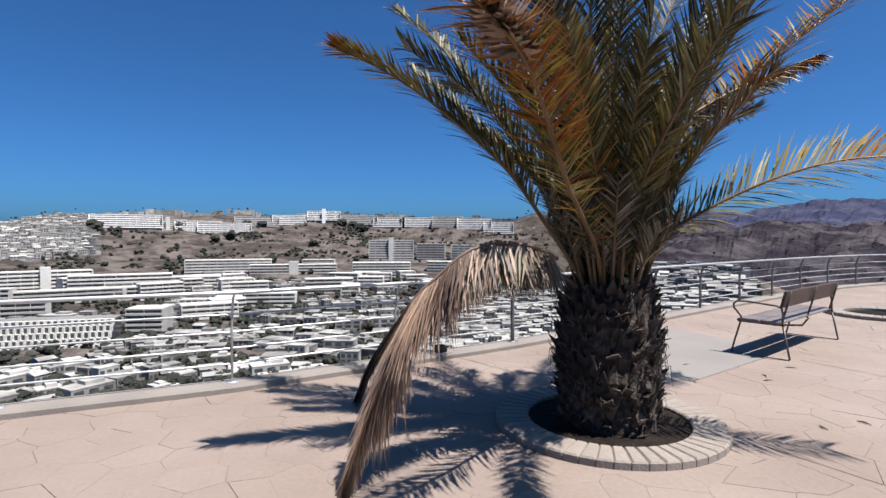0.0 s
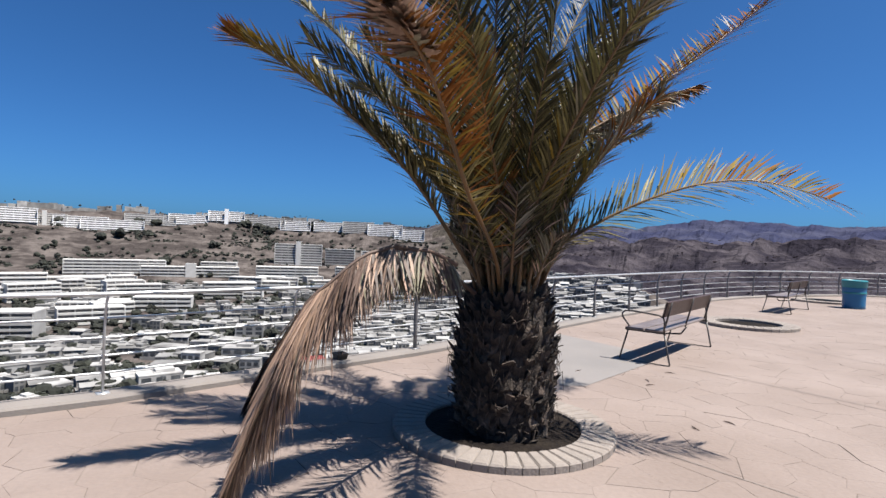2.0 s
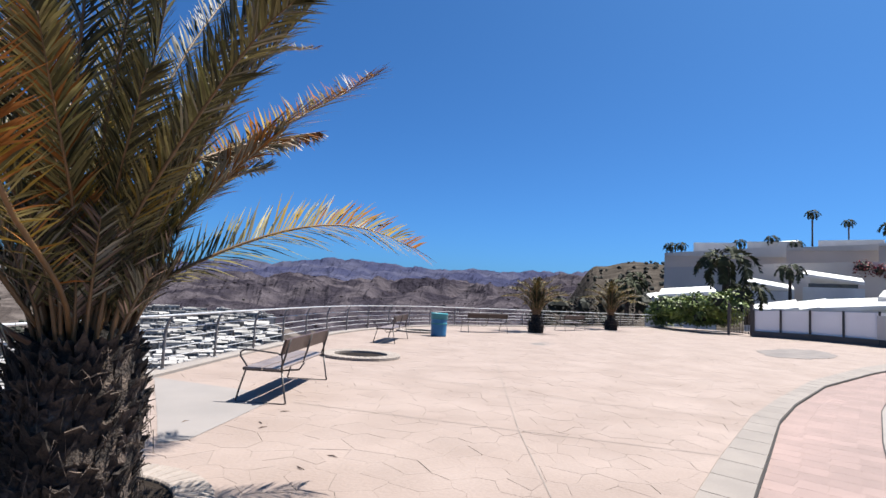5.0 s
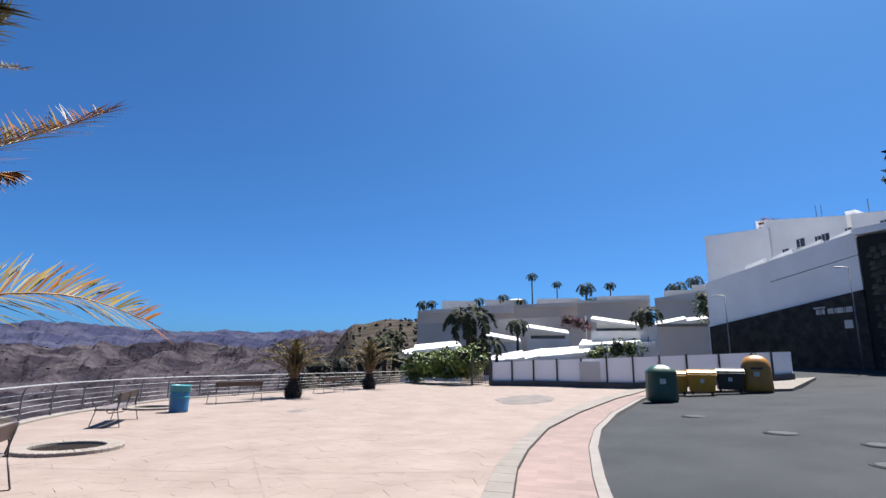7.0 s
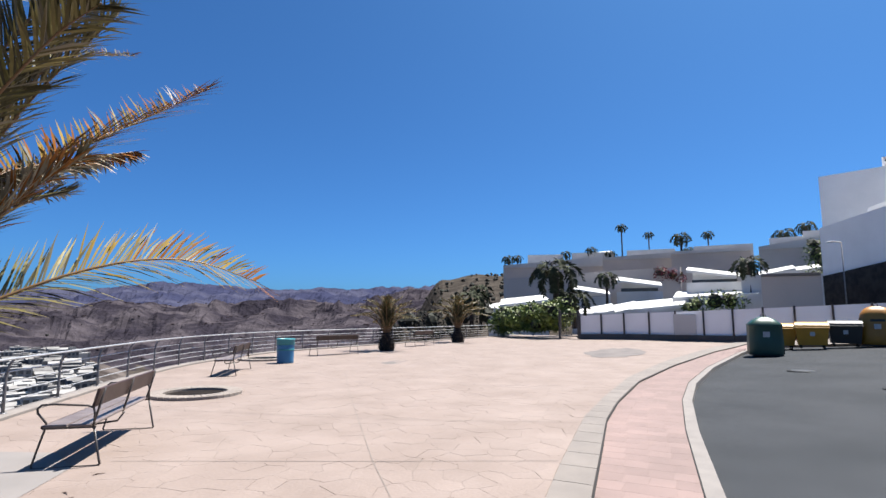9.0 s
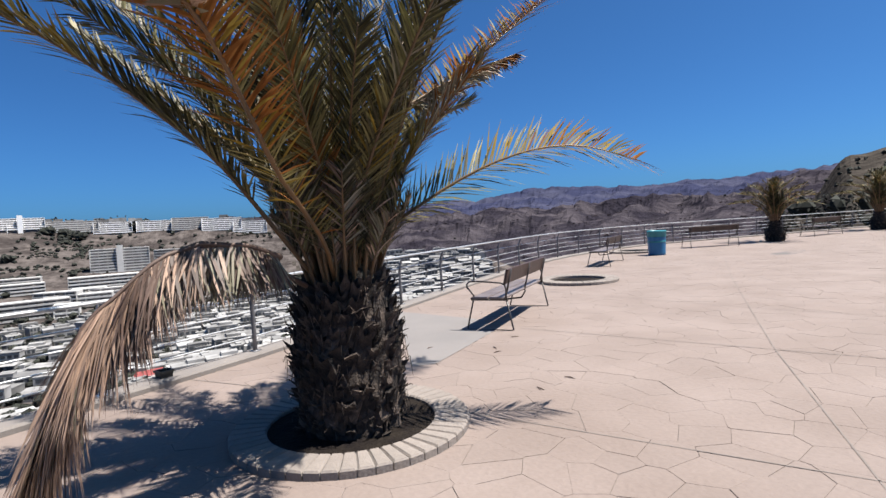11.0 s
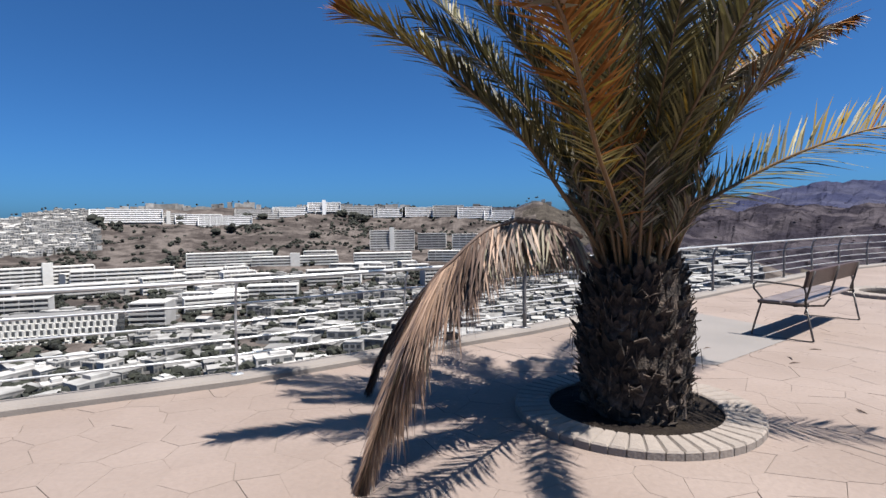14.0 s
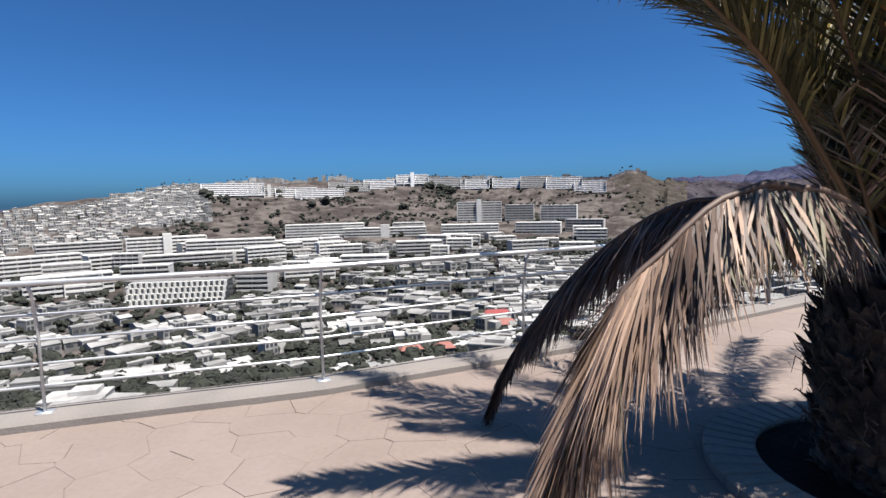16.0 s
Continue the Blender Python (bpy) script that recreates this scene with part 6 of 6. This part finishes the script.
rngb = random.Random(9)
leafy("shrub", "dark green shrubs between the hillside houses", "shrub", [((xy(a, 50)[0], xy(a, 50)[1], hgt(50, e) - 0.3), s) for a, e, s in ((88.01, 1.24, 1), (89.67, 1.67, 1.2), (91, 1.5, 1.1), (87.17, 1.02, 0.8))], 6, "hedge", 160, 0.14)
leafy("shrub", "dark clipped bush against the white building", "shrub", [((xy(97.78, 60)[0], xy(97.78, 60)[1], hgt(60, e)), s) for e, s in ((4.41, 1.1), (5.31, 1.3), (6.01, 1.0))], 7, "hedge", 160, 0.14)
leafy("shrub", "red bougainvillea on the roof terrace", "shrub", [((xy(103.57 + k * 0.5, 58)[0], xy(103.57 + k * 0.5, 58)[1], hgt(58, 12.57 - 0.15 * k)), 0.8) for k in range(3)], 8, "flower", 140, 0.14)
leafy("shrub", "reddish flowering bush by the hillside houses", "shrub", [((xy(a, 84)[0], xy(a, 84)[1], hgt(84, e)), s) for a, e, s in ((84.96, 4.14, 1.2), (85.97, 3.96, 1), (86.53, 3.78, 1))], 12, "flower", 120, 0.2)
leafy("shrub", "dark shrubs below the hill beyond the railing", "shrub", [((xy(a, 50)[0], xy(a, 50)[1], hgt(50, e) - 0.5), s) for a, e, s in ((59.5, -0.4, 1.6), (61.5, -0.2, 1.5), (57.5, -1.0, 1.4), (63.5, 0.2, 1.3), (67.0, 0.8, 1.4))], 13, "bush", 160, 0.16)


def dark_tree():
    rng = random.Random(30)
    p = xy(117.3, 24)
    base = lift(*p) - 0.1
    tree = thing("tree", "tall dark evergreen tree with ragged layered branches", "tree", (p[0], p[1], base))
    low, top = hgt(24, 11.3) - base, hgt(24, 17.6) - base
    part("trunk", Geo().tube([(0, 0, 0), (0.1, 0.05, top * 0.5), (0, 0, top)], [0.24, 0.16, 0.05], 9).mesh("trunk", M["bark"], smooth=True), tree)
    g = Geo()
    limbs = Geo()
    for k in range(44):
        z = low + (top - low) * k / 44
        a = 2.399 * k
        ln = (2.7 - 1.0 * abs(k / 22 - 1)) * rng.uniform(0.7, 1.1)
        e = Vector((ln * math.cos(a), ln * math.sin(a), z + ln * 0.1))
        limbs.tube([(0, 0, z - 0.2), e * 0.5 + Vector((0, 0, z * 0.5 - 0.08)), e], [0.05, 0.035, 0.012], 5)
        for _ in range(120):
            u = rng.uniform(0.3, 1.05)
            c = Vector((e.x * u, e.y * u, z - 0.2 + (e.z - z + 0.2) * u)) + Vector((rng.gauss(0, 0.2), rng.gauss(0, 0.2), rng.gauss(0, 0.09)))
            d = Vector((rng.gauss(0, 1), rng.gauss(0, 1), rng.gauss(0, 0.5))).normalized() * 0.17
            q = d.cross(Vector((rng.gauss(0, 1), rng.gauss(0, 1), 1))).normalized() * 0.085
            g.add([c - d, c + q, c + d, c - q], [[0, 1, 2, 3]])
    part("limbs", limbs.mesh("limbs", M["bark"]), tree)
    part("crown", g.mesh("crown", M["palmfar"]), tree)


dark_tree()

# ---- paving, border slabs, small details ----


def small_things():
    rng = random.Random(2)
    tagged(new("expansion_joints", joints_mesh()), "dark straight joints in the concrete", "joint", kind="structure")
    g = Geo()
    n = 26
    g.add([(24.7 + 3.0 * math.cos(2 * math.pi * k / n) * rng.uniform(0.85, 1.1), 4.75 + 1.15 * math.sin(2 * math.pi * k / n) * rng.uniform(0.8, 1.1), 0) for k in range(n)], [list(range(n))])
    g.v = [(x, y, lift(x, y) + 0.010) for x, y, z in g.v]
    thing("damp_patch", "grey damp stain on the terrace concrete", "stain", data=g.mesh("damp_patch", M["worn"]), kind="structure")
    g = Geo()
    g.add([(17.6 + 1.3 * math.cos(2 * math.pi * k / n) * rng.uniform(0.85, 1.1), 11.0 + 0.5 * math.sin(2 * math.pi * k / n) * rng.uniform(0.8, 1.1), 0.006) for k in range(n)], [list(range(n))])
    thing("damp_patch", "grey damp stain on the terrace concrete", "stain", data=g.mesh("damp_patch", M["worn"]), kind="structure")
    g = Geo()
    ring = ((3.63, 9.55), (4.37, 7.82), (4.06, 6.97), (2.70, 5.91), (2.44, 5.96), (2.82, 7.08))
    g.add([(x, y, 0.0045) for x, y in ring], [list(range(len(ring)))[::-1]])
    thing("concrete_patch", "smooth grey concrete patch beside the bench", "paving", data=g.mesh("concrete_patch", M["patch"]), kind="structure")
    pot = thing("flower_pot", "dark square plant pot against the kerb", "flower pot", (0.10, 6.98, 0.0), 28)
    pot.scale = (0.72, 0.72, 0.72)
    v = []
    for e, z in ((0.070, 0.0), (0.092, 0.165), (0.104, 0.165), (0.104, 0.195), (0.088, 0.195), (0.080, 0.15)):
        v += [(-e, -e, z), (e, -e, z), (e, e, z), (-e, e, z)]
    part("pot", mesh_of("pot", v, [[3, 2, 1, 0], [20, 21, 22, 23]] + [[4 * k + j, 4 * k + (j + 1) % 4, 4 * k + 4 + (j + 1) % 4, 4 * k + 4 + j] for k in range(5) for j in range(4)], M["darkbin"]), pot)
    # slivers added in place of short dark cracks in the paving joints
    for x, y in ((2.94, 6.61), (4.06, 6.48), (3.48, 5.94), (3.56, 6.13), (2.55, 7.09), (3.09, 4.58), (3.49, 4.69)):
        a = rng.uniform(0, 6.28)
        g = Geo()
        g.tube([(-0.05, 0, 0.006), (0.0, 0.008, 0.010), (0.06, -0.004, 0.006)], [0.003, 0.007, 0.002], 5)
        thing("dry_leaf", "small dark sliver standing in for a dark crack in the paving", "leaf", (x, y, 0.0), a * 57.3, data=g.mesh("dry_leaf", M["deaddk"]), group="leaf scraps on the terrace")
    for x, y in ((16.4, -3.0), (14.8, -4.5), (12.5, -3.8), (20.3, -1.5)):
        z = lift(x, y) - 0.147
        mh = thing("manhole_cover", "worn iron manhole cover in the asphalt", "manhole cover", (x, y, z))
        part("cover", Geo().lathe([(0.33, 0.0), (0.33, 0.012), (0.0, 0.012)], 24).mesh("cover", M["darkbin"]), mh)
        part("rim", Geo().lathe([(0.42, 0.0), (0.41, 0.008), (0.345, 0.008), (0.345, 0.0)], 24, cap=False).mesh("rim", M["asphalt"]), mh)


def joints_mesh():
    g = Geo()

    def line(a, b, w=0.014):
        a, b = Vector((*a, 0)), Vector((*b, 0))
        n = max(2, int((b - a).length / 0.5))
        s = Vector(((b - a).y, -(b - a).x, 0)).normalized() * w / 2
        v, f = [], []
        for k in range(n + 1):
            p = a.lerp(b, k / n)
            for q in (p - s, p + s):
                v.append((q.x, q.y, lift(q.x, q.y) + 0.0035))
        for k in range(n):
            f.append([2 * k, 2 * k + 1, 2 * k + 3, 2 * k + 2])
        g.add(v, f)
    for way in (((3.2, 1.93), (5.78, 4.24), (8.39, 6.4), (10.7, 8.3), (14.5, 11.3)), ((4.44, 6.88), (5.78, 4.24), (6.76, 2.38)), ((6.9, 9.6), (7.9, 5.6), (9.2, 2.42)), ((13.0, 12.0), (12.45, 7.2), (12.65, 2.75)), ((0.3, 7.0), (2.0, 4.9), (3.9, 1.8)), ((18.2, 15.0), (17.6, 9.0), (17.9, 2.95)), ((24.5, 18.0), (24.0, 9.0), (24.5, 2.3))):
        for s, e in zip(way, way[1:]):
            line(s, e, 0.012)
    line((-6.0, 3.9), (0.5, 7.2), 0.008)
    return g.mesh("expansion_joints", M["joint"])


def cut(poly, n, d):
    """Half of a convex polygon on the side n.p <= d."""
    out = []
    for k, a in enumerate(poly):
        b = poly[(k + 1) % len(poly)]
        da, db = n[0] * a[0] + n[1] * a[1] - d, n[0] * b[0] + n[1] * b[1] - d
        if da <= 0:
            out.append(a)
        if da * db < 0:
            t = da / (da - db)
            out.append((a[0] + (b[0] - a[0]) * t, a[1] + (b[1] - a[1]) * t))
    return out


def stamped_stones():
    """Irregular flagstone shapes of the stamped concrete."""
    rng = random.Random(17)
    s = 0.34
    pts = {}
    for i in range(-24, 138):
        for j in range(-6, 60):
            x = i * s + (0.5 * s if j % 2 else 0) + rng.uniform(-0.15, 0.15)
            y = j * s * 0.92 + rng.uniform(-0.15, 0.15)
            pts[(i, j)] = (x, y)
    floor_ob = bpy.data.objects["floor"]
    rest = Geo()
    near = []
    for (i, j), (x, y) in pts.items():
        if x < -7 or x > 45.5 or y < inner_y(x) - 0.3 or y > fence_y(x) + 0.3:
            continue
        poly = [(x - 1, y - 1), (x + 1, y - 1), (x + 1, y + 1), (x - 1, y + 1)]
        for di in range(-2, 3):
            for dj in range(-2, 3):
                q = pts.get((i + di, j + dj))
                if q and (di or dj):
                    n = (q[0] - x, q[1] - y)
                    m = ((q[0] + x) / 2, (q[1] + y) / 2)
                    l = math.hypot(*n)
                    h = math.sin((i + i + di) * 12.9898 + (j + j + dj) * 78.233) * 43758.5453
                    h -= math.floor(h)
                    gap = 0.0003 if h < 0.5 else 0.0008 + 0.0042 * (h - 0.5)
                    poly = cut(poly, (n[0] / l, n[1] / l), (n[0] * m[0] + n[1] * m[1]) / l - gap)
        # keep inside the edges of the terrace
        e = 0.4
        for fn, sg in ((inner_y, -1), (fence_y, 1)):
            y0, y1 = fn(x - e), fn(x + e)
            n = (-(y1 - y0) * sg, 2 * e * sg)
            l = math.hypot(*n)
            n = (n[0] / l, n[1] / l)
            poly = cut(poly, n, n[0] * x + n[1] * fn(x) - (0.004 if sg < 0 else 0.145))
        if len(poly) < 3:
            continue
        cx, cy = sum(p[0] for p in poly) / len(poly), sum(p[1] for p in poly) / len(poly)
        v = []
        dz = rng.uniform(-0.0012, 0.0012)
        for k, z in ((1.0, -0.012), (1.0, -0.0012), (0.992, 0.0)):
            for px, py in poly:
                qx, qy = cx + (px - cx) * k, cy + (py - cy) * k
                v.append((qx - x, qy - y, z + lift(qx, qy) - lift(x, y) + dz))
        n = len(poly)
        f = [[2 * n + k for k in range(n)]]
        for r in range(2):
            for k in range(n):
                f.append([r * n + k, r * n + (k + 1) % n, (r + 1) * n + (k + 1) % n, (r + 1) * n + k])
        near.append((math.hypot(x - 2.0, y - 3.2), x, y, v, f))
    near.sort(key=lambda t: t[0])
    for k, (d, x, y, v, f) in enumerate(near):
        if k < 300:
            part("paving_stone", mesh_of("paving_stone", v, f, M["stone"]), floor_ob, m=Matrix.Translation((x, y, lift(x, y))))
        else:
            rest.add([(a + x, b + y, c + lift(x, y)) for a, b, c in v], f)
    part("paving", rest.mesh("paving", M["stones"]), floor_ob, "pale stamped concrete paving", kind="stuff")


def border_slabs():
    edge = tagged(new("border", strip("border", along(-40, 37, 0.5), kerb_y, inner_y, -0.02, M["grout"], 1)), "row of grey concrete border slabs", "border", kind="structure")
    x = -6.0
    while x < 36:
        x1 = x + 0.60 * (1 if x < 20 else 2)
        v = []
        for z in (-0.03, 0.012):
            for px, fn, s in ((x + 0.006, kerb_y, 1), (x1 - 0.006, kerb_y, 1), (x1 - 0.006, inner_y, -1), (x + 0.006, inner_y, -1)):
                y = fn(px) + 0.006 * s
                v.append((px, y, lift(px, y) + z))
        part("border_slab", mesh_of("border_slab", v, [[4, 5, 6, 7], [0, 1, 5, 4], [1, 2, 6, 5], [2, 3, 7, 6], [3, 0, 4, 7]], M["slab"]), edge)
        x = x1


def red_tiles():
    """Small square ribbed tiles of the footpath where the camera passes, joined further off."""
    pv = bpy.data.objects["pavement"]
    g = Geo()
    x = -2.0
    while x < 30:
        w = 0.3
        for k in range(4):
            y0 = red_y(x) + (kerb_y(x) - red_y(x)) * k / 4 + 0.0018
            y1 = red_y(x) + (kerb_y(x) - red_y(x)) * (k + 1) / 4 - 0.0018
            z = lift(x, y0) - 0.0365
            g.box(x + 0.0018, y0, z - 0.02, x + w - 0.0018, y1, z + 0.0035)
        x += w
    part("tiles", g.mesh("tiles", M["red"]), pv, "faded red square tiles", kind="stuff")


# thin dark strip drawn where the step beside the slabs is in shadow
tagged(new("edge_joint", strip("edge_joint", along(-20, 36, 0.5), lambda x: kerb_y(x) - 0.016, lambda x: kerb_y(x) + 0.004, -0.006, M["mortar"], 1, 0.02)), "dark strip painting the shadow gap between slabs and footpath", "joint", kind="structure")
tagged(new("kerb_joint", strip("kerb_joint", along(-20, 36, 0.5), lambda x: red_y(x) - 0.006, lambda x: red_y(x) + 0.008, -0.024, M["mortar"], 1, 0.02)), "dark joint between footpath and kerb", "joint", kind="structure")
small_things()
stamped_stones()
border_slabs()
red_tiles()
